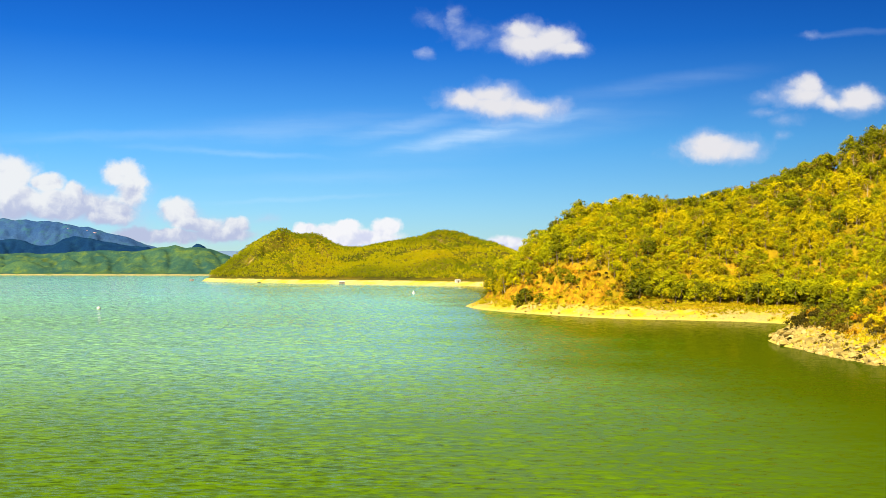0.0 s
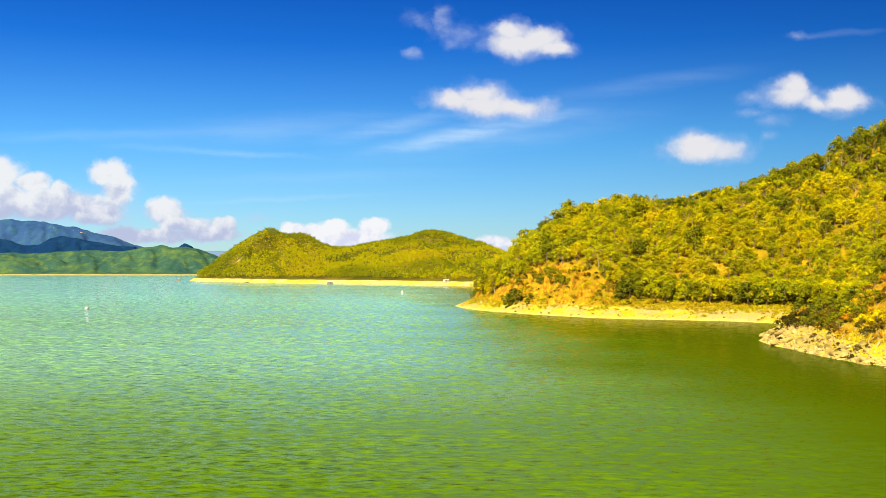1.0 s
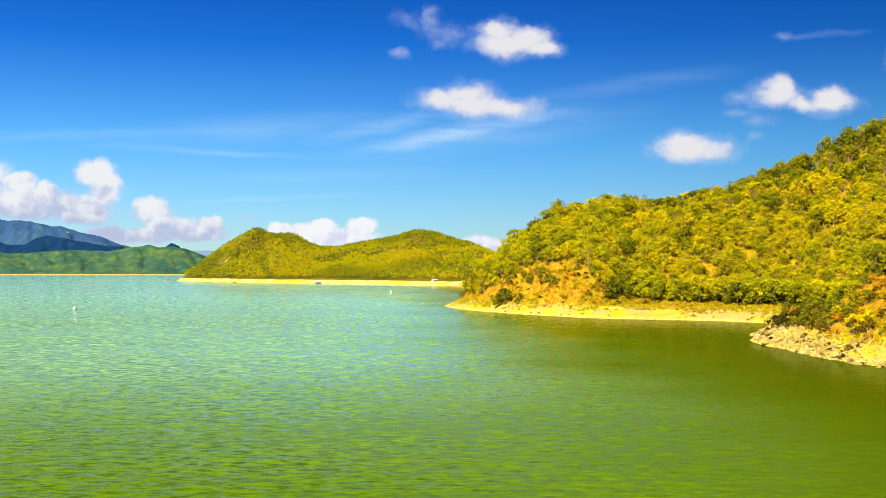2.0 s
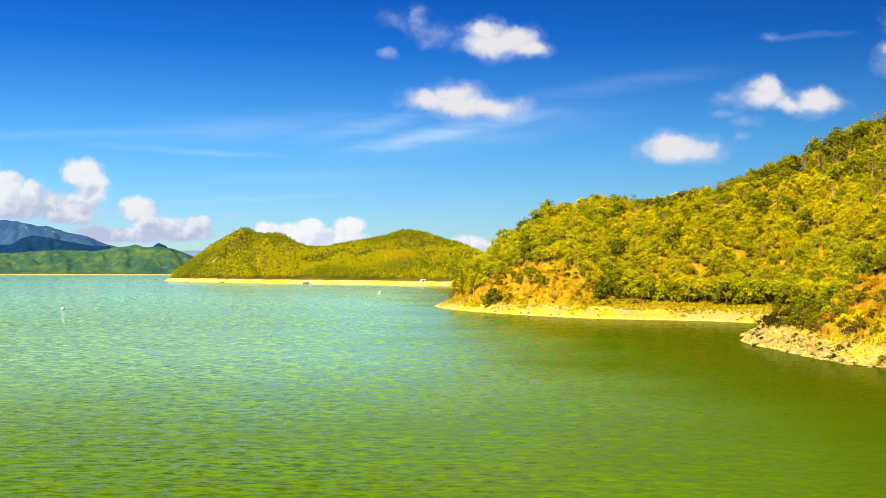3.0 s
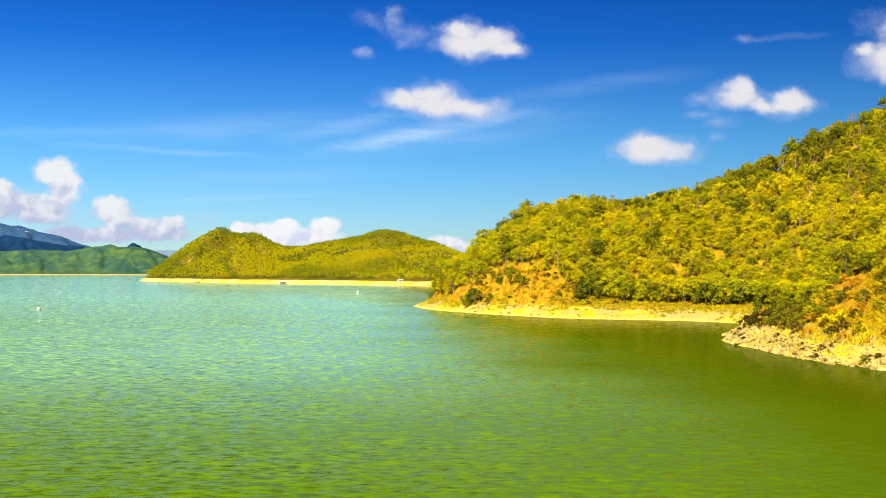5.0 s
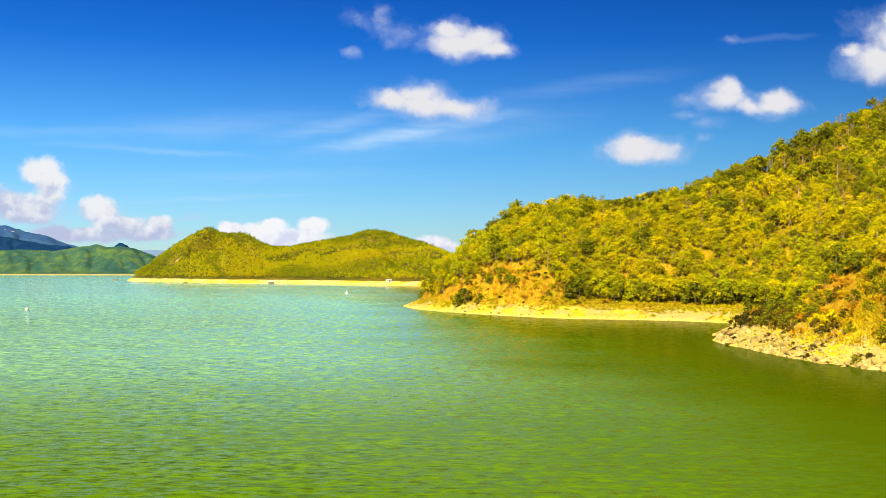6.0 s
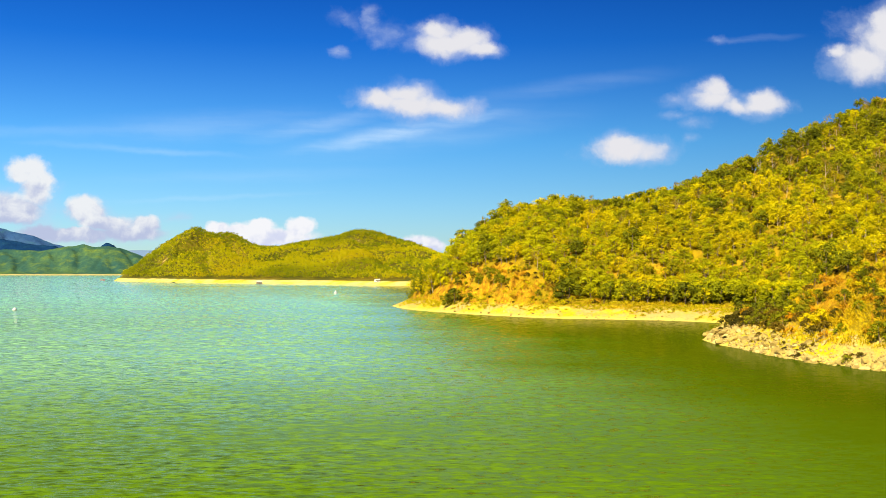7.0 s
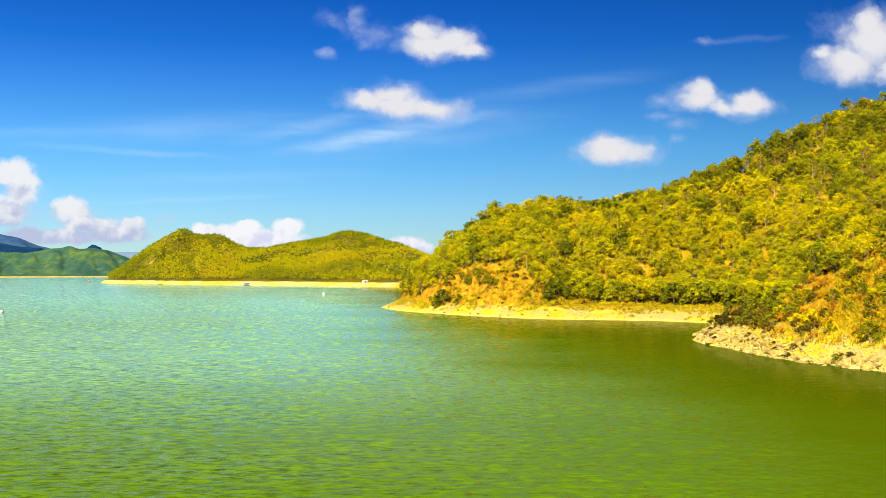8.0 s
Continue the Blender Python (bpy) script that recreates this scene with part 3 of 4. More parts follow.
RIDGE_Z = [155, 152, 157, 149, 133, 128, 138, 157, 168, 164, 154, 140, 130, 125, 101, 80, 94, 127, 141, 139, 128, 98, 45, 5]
FOOT_X = [-2900, -1840, -1605, -1417, -1277, -1206, -1112, -1065, -1018, -967, -901, -831, -760, -690]
FOOT_Z = [90, 90, 92, 104, 99, 114, 124, 114, 121, 110, 86, 58, 30, 3]


def crest_land(x, y, crest, foot, top, back, folds, seed):
    """A range: its slope climbs from foot to top with folds running down it, and falls behind."""
    s = (y - foot) / (top - foot)
    up = np.interp(s, [-0.2, 0, 0.2, 0.6, 0.85, 1.0], [-0.05, 0, 0.16, 0.60, 0.90, 1.0])
    fold = ease(np.abs(smooth_noise(x + 0.35 * (y - foot), y * 0.30, 95, 3, seed)), 0.32, 0.0) + 0.5 * ease(np.abs(smooth_noise(x - 0.2 * y, y * 0.3, 60, 2, seed + 1)), 0.3, 0.0)
    z = crest * (up - folds * fold * ease(s, 0.03, 0.35) * ease(s, 1.0, 0.82)) * (1 + 0.055 * smooth_noise(x, y, 48, 4, seed + 2))
    return np.where(s < 1, z, crest * ease(y, back, top) * (1 + 0.055 * smooth_noise(x, y, 48, 4, seed + 2)))


def mountain_height(x, y):
    return crest_land(x, y, np.interp(x, PEAK_X, PEAK_Z), 4440, 4780, 4900, 0.07, 1) - 4


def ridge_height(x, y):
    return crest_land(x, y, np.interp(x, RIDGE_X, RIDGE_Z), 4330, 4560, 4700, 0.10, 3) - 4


def foothill_height(x, y):
    main = crest_land(x, y, np.interp(x, FOOT_X, FOOT_Z), 4150, 4440, 4570, 0.11, 5)
    mound = 60 * np.exp(-((x + 1660) / 105) ** 2 - ((y - 4235) / 45) ** 2) + 66 * np.exp(-((x + 1490) / 60) ** 2 - ((y - 4290) / 50) ** 2) + 62 * np.exp(-((x + 1770) / 60) ** 2 - ((y - 4360) / 60) ** 2)
    shelf = np.interp(y, [4080, 4130, 4170, 4230], [-3, 0.5, 6, 10]) * ease(x, -660, -780)
    return np.maximum(np.maximum(main, mound * (1 + 0.10 * smooth_noise(x, y, 60, 3, 2))), shelf) - 6 * ease(x, -740, -660)


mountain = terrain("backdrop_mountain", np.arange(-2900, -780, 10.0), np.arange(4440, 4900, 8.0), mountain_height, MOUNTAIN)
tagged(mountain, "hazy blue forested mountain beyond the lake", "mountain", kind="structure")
tagged(terrain("backdrop_ridge", np.arange(-2700, -780, 8.0), np.arange(4330, 4700, 8.0), ridge_height, CLOUD_SHADED_RIDGE), "wooded ridge below the mountain, painted in cloud shadow", "ridge", kind="structure")
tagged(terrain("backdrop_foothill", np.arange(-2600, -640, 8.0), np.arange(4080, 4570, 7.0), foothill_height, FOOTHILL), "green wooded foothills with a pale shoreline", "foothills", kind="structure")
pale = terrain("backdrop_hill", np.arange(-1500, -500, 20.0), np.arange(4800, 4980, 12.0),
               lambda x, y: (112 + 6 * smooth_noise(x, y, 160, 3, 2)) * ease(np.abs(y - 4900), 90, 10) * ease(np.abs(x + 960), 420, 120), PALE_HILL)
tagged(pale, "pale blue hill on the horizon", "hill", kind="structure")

# The lake: one sheet that reaches the horizon.
bm = bmesh.new()
bmesh.ops.create_grid(bm, x_segments=8, y_segments=8, size=5200)
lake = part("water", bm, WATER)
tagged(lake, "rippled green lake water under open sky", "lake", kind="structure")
lake_bed = part("ground_lake_bed", lake.data.copy(), None)
lake_bed.data.materials.clear()
lake_bed.data.materials.append(BED)
lake_bed.location.z = -18
tagged(lake_bed, "muddy bed below the lake water", "lake bed", kind="structure")


# ---- trees and shrubs ----
def tube(points, radii, sides=6):
    """A tapered limb along points."""
    verts, faces = [], []
    pts = [Vector(p) for p in points]
    for i, p in enumerate(pts):
        way = (pts[min(i + 1, len(pts) - 1)] - pts[max(i - 1, 0)]).normalized()
        a = way.cross(Vector((0.31, 0.95, 0.05))).normalized()
        b = way.cross(a)
        for k in range(sides):
            t = 2 * math.pi * k / sides
            verts.append(p + radii[i] * (math.cos(t) * a + math.sin(t) * b))
    for i in range(len(pts) - 1):
        for k in range(sides):
            n = (k + 1) % sides
            faces.append((i * sides + k, i * sides + n, (i + 1) * sides + n, (i + 1) * sides + k))
    return [tuple(v) for v in verts], faces


def leaves(rng, centres, sizes, count, leaf, squash=0.8):
    """Small sprays of leaves on the skins of uneven clumps."""
    centres, sizes = np.asarray(centres, float), np.asarray(sizes, float)
    pick = rng.choice(len(centres), count, p=sizes**2 / (sizes**2).sum())
    way = rng.normal(size=(count, 3))
    way[:, 2] += 0.25
    way /= np.linalg.norm(way, axis=1)[:, None]
    r = sizes[pick] * (0.45 + 0.75 * rng.random(count) ** 0.7)
    shape = rng.uniform(0.7, 1.25, (len(centres), 3))
    at = centres[pick] + way * r[:, None] * shape[pick] * np.array([1, 1, squash])
    nrm = way * 1.1 + rng.normal(scale=0.34, size=(count, 3)) + np.array([0, 0, 0.42])
    nrm /= np.linalg.norm(nrm, axis=1)[:, None]
    a = np.cross(nrm, rng.normal(size=(count, 3)))
    a /= np.linalg.norm(a, axis=1)[:, None]
    b = np.cross(nrm, a)
    s = (leaf * rng.uniform(0.6, 1.35, count))[:, None]
    verts = np.stack([at - a * s * 0.62, at + a * s * 0.45 - b * s * 0.40, at + a * s * 0.45 + b * s * 0.40], 1).reshape(-1, 3)
    return verts, np.arange(count * 3).reshape(-1, 3)


BALL = bmesh.new()
bmesh.ops.create_icosphere(BALL, subdivisions=1, radius=1)
BALL_V, BALL_F = np.array([v.co for v in BALL.verts]), np.array([[v.index for v in f.verts] for f in BALL.faces])
BALL.free()


def hearts(rng, centres, sizes, share, squash=0.8):
    """The close inner foliage of the clumps, behind the outer sprays: small lumpy masses."""
    vs, fs = [], []
    for i, (c, size) in enumerate(zip(centres, sizes)):
        vs.append(BALL_V * rng.uniform(0.75, 1.12, (len(BALL_V), 1)) * size * share * np.array([1, 1, squash]) + np.asarray(c))
        fs.append(BALL_F + i * len(BALL_V))
    return np.concatenate(vs), np.concatenate(fs)


def tree_shape(seed, height, spread, count, leaf, bole=0.35, clumps=9, heart=0.5):
    """Trunk with limbs and a crown of clumps: two (places, faces) pairs."""
    rng = np.random.default_rng(seed)
    lean = rng.normal(scale=0.06, size=2) * height
    fork = height * bole
    tv, tf = tube([(0, 0, -0.8), (lean[0] * 0.2, lean[1] * 0.2, fork * 0.5), (lean[0] * 0.5, lean[1] * 0.5, fork), (lean[0], lean[1], height * 0.82)],
                  [0.045 * height * 0.55, 0.036 * height * 0.55, 0.03 * height * 0.55, 0.05], 4)
    centres, sizes = [], []
    for i in range(clumps):
        ang = 2.4 * i + rng.uniform(-0.5, 0.5)
        up = fork + (height - fork) * (0.15 + 0.75 * (i + rng.uniform(0, 0.8)) / clumps)
        reach = spread * (0.35 + 0.55 * math.sin(math.pi * min(1, (up - fork) / (height - fork) * 0.85 + 0.15))) * rng.uniform(0.55, 1.1)
        c = (lean[0] * up / height + math.cos(ang) * reach, lean[1] * up / height + math.sin(ang) * reach, up)
        centres.append(c)
        sizes.append(spread * rng.uniform(0.24, 0.48))
        if i % 3 == 0:
            v, f = tube([(lean[0] * 0.5, lean[1] * 0.5, fork * rng.uniform(0.8, 1.1)), (c[0] * 0.55, c[1] * 0.55, fork + (up - fork) * 0.45), c], [0.028 * height * 0.4, 0.018 * height * 0.4, 0.02], 3)
            tf += [tuple(n + len(tv) for n in face) for face in f]
            tv += v
    centres.append((lean[0], lean[1], height * 0.9))
    sizes.append(spread * 0.36)
    lv, lf = leaves(rng, centres, sizes, count, leaf)
    hv, hf = hearts(rng, centres[::2], sizes[::2], heart)
    return (np.array(tv), np.array(tf)), (np.concatenate([lv, hv]), np.concatenate([lf, hf + len(lv)]))


class Kind:
    """One grown shape of tree or shrub, with its meshes and its materials."""

    def __init__(self, name, seed, height, spread, count, leaf, leaf_mat, bark, bole=0.35, clumps=9, heart=0.5):
        (self.tv, self.tf), (self.cv, self.cf) = tree_shape(seed, height, spread, count, leaf, bole, clumps, heart)
        self.name, self.leaf_mat, self.bark = name, leaf_mat, bark
        self.trunk = mesh_from("trunk", self.tv, self.tf, True)
        self.crown = mesh_from("crown", self.cv, self.cf, True)
        self.trunk.materials.append(bark)
        self.crown.materials.append(leaf_mat)
        self.first = None

    def plant(self, m, label, category, group):
        if self.first is None:
            base = new(self.name)
            base.matrix_basis = m
            part("trunk", self.trunk, None, base)
            part("crown", self.crown, None, base)
            self.first = tagged(base, label, category, group)
            return base
        twin = copy_thing(self.first, m)
        twin.matrix_basis = m
        return tagged(twin, label, category, group)


TREES = [Kind("tree", 20 + i, h, s, int(n * 2.0), 0.36, mat, bark, 0.24, c + 4) for i, (h, s, n, mat, bark, c) in enumerate([
    (6.2, 2.7, 420, LEAF, BARK, 10), (5.4, 2.5, 380, LEAF, BARK, 9), (7.0, 2.6, 430, LEAF, PALE_BARK, 11), (4.8, 2.5, 340, LEAF, BARK, 8),
    (6.0, 2.4, 380, LEAF_GREEN, BARK, 9), (5.2, 2.7, 380, LEAF_GREEN, BARK, 9)])]
OLIVE_TREES = [Kind("tree", 30 + i, h, s, int(n * 2.0), 0.35, LEAF_OLIVE, BARK, 0.36, c) for i, (h, s, n, c) in enumerate([(6.4, 2.1, 380, 11), (5.6, 2.3, 380, 11), (7.2, 2.0, 360, 12)])]
DARK_TREES = [Kind("tree", 40 + i, h, s, int(n * 2.4), 0.35, LEAF_DARK, BARK, 0.34, 9) for i, (h, s, n) in enumerate([(6.6, 2.9, 460), (5.0, 2.5, 380)])]
BARE_TREES = [Kind("tree", 50 + i, h, s, 220, 0.30, LEAF_DRY, PALE_BARK, 0.42, 8, 0.25) for i, (h, s) in enumerate([(7.2, 2.1), (6.2, 1.9)])]
SHRUBS = [Kind("shrub", 60 + i, h, s, int(n * 1.6), 0.30, mat, BARK, 0.12, 7) for i, (h, s, n, mat) in enumerate([
    (2.2, 1.5, 230, LEAF), (1.7, 1.3, 200, LEAF_GREEN), (2.6, 1.6, 250, LEAF_DARK), (1.4, 1.2, 170, DRY_GRASS), (1.6, 1.3, 125, BRUSH), (1.3, 1.3, 130, SHADED_BRUSH)])]
LABELS = {LEAF_OLIVE: "olive green slender tree on the hillside", LEAF: "yellow-green leafy tree on the wooded hillside", LEAF_GREEN: "fresh green leafy tree on the wooded hillside",
          LEAF_DARK: "dense dark green tree on the hillside", LEAF_DRY: "nearly bare tree with thin brown leaves"}
SHRUB_LABELS = {LEAF: "yellow-green shrub on the bank above the shore", LEAF_GREEN: "green shrub on the bank above the shore",
                LEAF_DARK: "dark green shrub on the bank above the shore", DRY_GRASS: "tuft of dry yellow brush on bare earth", BRUSH: "dry orange-brown brush on bare earth", SHADED_BRUSH: "brown brush above the spur's rocks, shade in its colour"}


def ground_at(x, y):
    return float(headland_height(np.array([x], float), np.array([y], float))[0])


def scatter(x0, x1, y0, y1, gap, rng):
    """Jittered places on a grid."""
    xs, ys = np.arange(x0, x1, gap), np.arange(y0, y1, gap)
    gx, gy = np.meshgrid(xs, ys)
    gx = gx + (np.arange(len(ys)) % 2)[:, None] * gap / 2
    return (gx + rng.uniform(-0.42, 0.42, gx.shape) * gap).ravel(), (gy + rng.uniform(-0.42, 0.42, gy.shape) * gap).ravel()


def planting():
    """Where trees and shrubs stand: (kind, x, y, z, size, turn)."""
    rng = np.random.default_rng(11)
    out = []
    x, y = scatter(8, 250, 96, 440, 3.0, rng)
    z = headland_height(x, y)
    d = inland(x, y, HEADLAND)
    # the slopes that fall away from the lake stay bare: nobody sees them
    behind = np.max([(headland_height(x * f, y * f) - 12) / f for f in (0.97, 0.94, 0.91, 0.88, 0.84, 0.8)], 0) > z - 12 + 5.0
    thick = smooth_noise(x, y, 30, 3, 6)
    chance = rng.random(len(x))
    for i in range(len(x)):
        on_spur = y[i] < 215
        facing = x[i] < 0.54 * y[i] + 6 and not (behind[i] and not on_spur)
        if z[i] < 3.6 or d[i] < (5.0 if on_spur or x[i] < 52 else 9) or not facing:
            continue
        if on_spur:
            # dry spur: open scrub below, trees towards the crest
            odds = 0.50 + 0.45 * ease(d[i], 14, 40) + 0.5 * ease(y[i], 158, 180)
            if z[i] < 5.5:
                odds *= 0.5
            if chance[i] > odds:
                continue
            if y[i] > 156 and d[i] < 17:
                continue
            dry_slope = y[i] < 162 and d[i] < 24
            if dry_slope and chance[i] > 0.35:
                continue
            if dry_slope or rng.random() < 0.72 and d[i] < 40:
                k = SHRUBS[rng.choice(5, p=[0.10, 0.06, 0.22, 0.22, 0.40] if dry_slope else [0.10, 0.14, 0.46, 0.14, 0.16])]
            else:
                k = (TREES[4:] + DARK_TREES)[rng.integers(4)] if d[i] < 20 else (TREES + DARK_TREES)[rng.integers(8)]
            out.append((k, x[i], y[i], z[i], rng.uniform(0.55, 0.85), rng.uniform(0, 360)))
            continue
        bank = d[i] < 17.5 and 19 < x[i] < 57 and y[i] < 342
        if bank:
            if chance[i] > 0.42:
                continue
            k = SHRUBS[rng.choice(6, p=[0.14, 0.06, 0.16, 0.2, 0.26, 0.18])] if rng.random() < 0.93 else DARK_TREES[rng.integers(2)]
            out.append((k, x[i], y[i], z[i], rng.uniform(0.4, 0.95), rng.uniform(0, 360)))
            continue
        dry = ease(x[i] + 0.4 * (y[i] - 280), 110, 150)
        crest = ease(d[i], 55, 85)
        if chance[i] > 0.95 - 0.26 * dry * (1 - crest) + 0.25 * thick[i]:
            continue
        roll = rng.random()
        if roll < 0.05 + 0.10 * crest:
            k = DARK_TREES[rng.integers(2)]
        elif roll < 0.07 + 0.22 * crest + 0.03 * dry:
            k = BARE_TREES[rng.integers(2)]
        elif roll < 0.2 * dry + 0.1 + 0.1 * crest:
            k = SHRUBS[rng.integers(2)]
        elif rng.random() < 0.06 + 0.42 * ease(d[i], 70, 105):
            k = OLIVE_TREES[rng.integers(3)]
        else:
            k = TREES[rng.integers(4, 6)] if rng.random() < 0.25 + 0.45 * ease(d[i], 60, 25) + 0.45 * crest else TREES[rng.integers(4)]
        edge = 1.12 if d[i] < 26 else 1.0
        out.append((k, x[i], y[i], z[i], (rng.uniform(0.58, 0.92) if rng.random() < 0.88 else rng.uniform(0.95, 1.15)) * edge * (1 + 0.06 * crest), rng.uniform(0, 360)))
    # taller slender trees stand out along the ridge
    x, y = scatter(40, 240, 330, 440, 3.4, rng)
    z = headland_height(x, y)
    rise = [(headland_height(x * f, y * f) - 12) / f for f in (0.94, 0.97, 1.03, 1.06)]
    ridge = (z - 12 > np.maximum(rise[0], rise[1]) - 0.9) & (z - 12 > np.maximum(rise[2], rise[3]) - 0.9)
    for i in np.flatnonzero(ridge & (x < 0.54 * y + 6) & (x > 0.08 * y)):
        if rng.random() < 0.5:
            k = (OLIVE_TREES + OLIVE_TREES + DARK_TREES[:1] + BARE_TREES)[rng.integers(9)]
            out.append((k, x[i], y[i], z[i] - 0.2, rng.uniform(0.75, 1.2), rng.uniform(0, 360)))
    # scrub on the spur: close and painted shade-dark towards its end, dry and open elsewhere
    x, y = scatter(58, 112, 116, 197, 1.9, rng)
    d = inland(x, y, HEADLAND)
    z = headland_height(x, y)
    lush = smooth_noise(x, y, 14, 2, 4)
    for i in np.flatnonzero((d > 3.0) & (d < 38) & (z > 2.9)):
        end = ease(y[i], 150, 172) * ease(d[i], 22, 12)
        if d[i] < 5.5 + 3.5 * end:
            # brush, its shade painted into the leaves, hangs over the top of the rocks
            if rng.random() < 0.5 + 0.5 * end:
                out.append((SHRUBS[rng.choice([2, 4, 5], p=[0.12, 0.22 - 0.16 * end, 0.66 + 0.16 * end])], x[i], y[i], z[i], rng.uniform(0.6, 1.1), rng.uniform(0, 360)))
            continue
        if rng.random() > 0.46 + 0.45 * end + 0.25 * lush[i]:
            continue
        k = SHRUBS[rng.choice(6, p=[0.02, 0.06, 0.22, 0.04, 0.10, 0.56])] if rng.random() < end else SHRUBS[rng.choice(6, p=[0.13, 0.04, 0.11, 0.24, 0.38, 0.10] if lush[i] < 0.12 else [0.10, 0.10, 0.42, 0.08, 0.16, 0.14])]
        out.append((k, x[i], y[i], z[i], rng.uniform(0.5, 1.0), rng.uniform(0, 360)))
    # brush clings to the bluff
    x, y = scatter(20, 62, 280, 345, 1.5, rng)
    d = inland(x, y, HEADLAND)
    z = headland_height(x, y)
    tangle = smooth_noise(x, y, 9, 3, 2)
    for i in np.flatnonzero((d > 6.2) & (d < 20) & (z > 3.2) & (tangle > -0.40)):
        if rng.random() < 0.34 + 0.5 * ease(d[i], 11, 15):
            out.append((SHRUBS[rng.choice(6, p=[0.10, 0.04, 0.10, 0.22, 0.36, 0.18])], x[i], y[i], z[i], rng.uniform(0.35, 0.75), rng.uniform(0, 360)))
    # added dark tufts stand in for the shaded gaps between the rocks
    for _ in range(26):
        by = rng.uniform(122, 186)
        bx = np.interp(by, [110, 124, 142, 156, 180, 190], [66, 60, 56, 55.5, 56.5, 58.5]) + rng.uniform(0.8, 3.4)
        out.append((SHRUBS[5], bx, by, ground_at(bx, by), rng.uniform(0.3, 0.55), rng.uniform(0, 360)))
    # dark bushes round the headland's end
    x, y = scatter(10, 40, 318, 392, 2.4, rng)
    d = inland(x, y, HEADLAND)
    z = headland_height(x, y)
    for i in np.flatnonzero((d > 6.0) & (d < 13)):
        if rng.random() < 0.5 - 0.4 * (x[i] > 19):
            out.append((SHRUBS[rng.choice(4, p=[0.2, 0.2, 0.5, 0.1])], x[i], y[i], z[i], rng.uniform(0.9, 1.5), rng.uniform(0, 360)))
    # a dark bush among the rocks of the spur
    out.append((SHRUBS[2], 59.2, 136.0, ground_at(59.2, 136.0) - 0.2, 0.5, 15))
    # low branches hang over the shore at the foot of the wood
    x, y = scatter(46, 100, 225, 305, 2.3, rng)
    d = inland(x, y, HEADLAND)
    z = headland_height(x, y)
    for i in np.flatnonzero((d > 17) & (d < 24) & (y > 232)):
        if rng.random() < 0.66:
            out.append((SHRUBS[rng.choice(3, p=[0.22, 0.34, 0.44])], x[i], y[i], z[i], rng.uniform(1.1, 2.0), rng.uniform(0, 360)))
    # the large dark bushes at the foot of the wood; the one at x 74.3 is added for a shaded hollow
    for bx, by, size in ((53.5, 291.5, 2.3), (52.0, 294, 1.7), (74.3, 288.5, 2.0), (82.3, 278.6, 2.3), (85.6, 276, 2.0), (80.0, 281, 1.8), (89.4, 272, 2.2), (92.5, 268, 1.9), (25.3, 326, 1.9), (23.0, 329, 1.5), (29.0, 321, 1.2)):
        out.append((SHRUBS[2], bx, by, ground_at(bx, by) - 0.3, size, 57 * bx))
    # the dark tree in the middle of the slope
    out.append((DARK_TREES[0], 76.5, 311, ground_at(76.5, 311), 1.15, 40))
    return out


def joined(name, kinds_at, crowns):
    """One mesh of many crowns (or trunks) at their places."""
    vs, fs, mats, slots, n = [], [], [], [], 0
    for k, x, y, z, size, turn in kinds_at:
        v, f = (k.cv, k.cf) if crowns else (k.tv, k.tf)
        mat = k.leaf_mat if crowns else k.bark
        if mat not in mats:
            mats.append(mat)
        a = radians(turn)
        c, s = math.cos(a) * size, math.sin(a) * size
        vs.append(np.stack([v[:, 0] * c - v[:, 1] * s + x, v[:, 0] * s + v[:, 1] * c + y, v[:, 2] * size + z], -1))
        fs.append(f + n)
        slots.append(np.full(len(f), mats.index(mat), np.int32))
        n += len(v)
    me = mesh_from(name, np.concatenate(vs), np.concatenate(fs), True)
    for m in mats:
        me.materials.append(m)
    me.polygons.foreach_set("material_index", np.concatenate(slots))
    return me


PLANTED = planting()
# nearest to the lake: single trees and shrubs; those behind: one wood
PLANTED.sort(key=lambda p: (0.0 if p[2] < 215 else 120.0) + float(inland(np.array([p[1]]), np.array([p[2]]), HEADLAND)[0]) + (0 if p[0].name == "shrub" else 2))
BUSHES, STEMS = [p for p in PLANTED if p[0].name == "shrub"], [p for p in PLANTED if p[0].name == "tree"]
SINGLE, REST = BUSHES[:250] + STEMS[:250], BUSHES[250:] + STEMS[250:]
for k, x, y, z, size, turn in SINGLE:
    m = pose(x, y, z - 0.15, 0, 0, turn) @ Matrix.Scale(size, 4)
    if k.name == "shrub":
        k.plant(m, SHRUB_LABELS[k.leaf_mat], "shrub", "shrubs on the bank")
    else:
        k.plant(m, LABELS[k.leaf_mat], "tree", "trees on the headland")
wood = tagged(new("forest"), "dense yellow-green wood covering the headland slopes", "forest", kind="stuff")
tagged(part("crowns", joined("crowns", REST, True), None, wood), kind="stuff")
tagged(part("trunks", joined("trunks", REST, False), None, wood), kind="stuff")


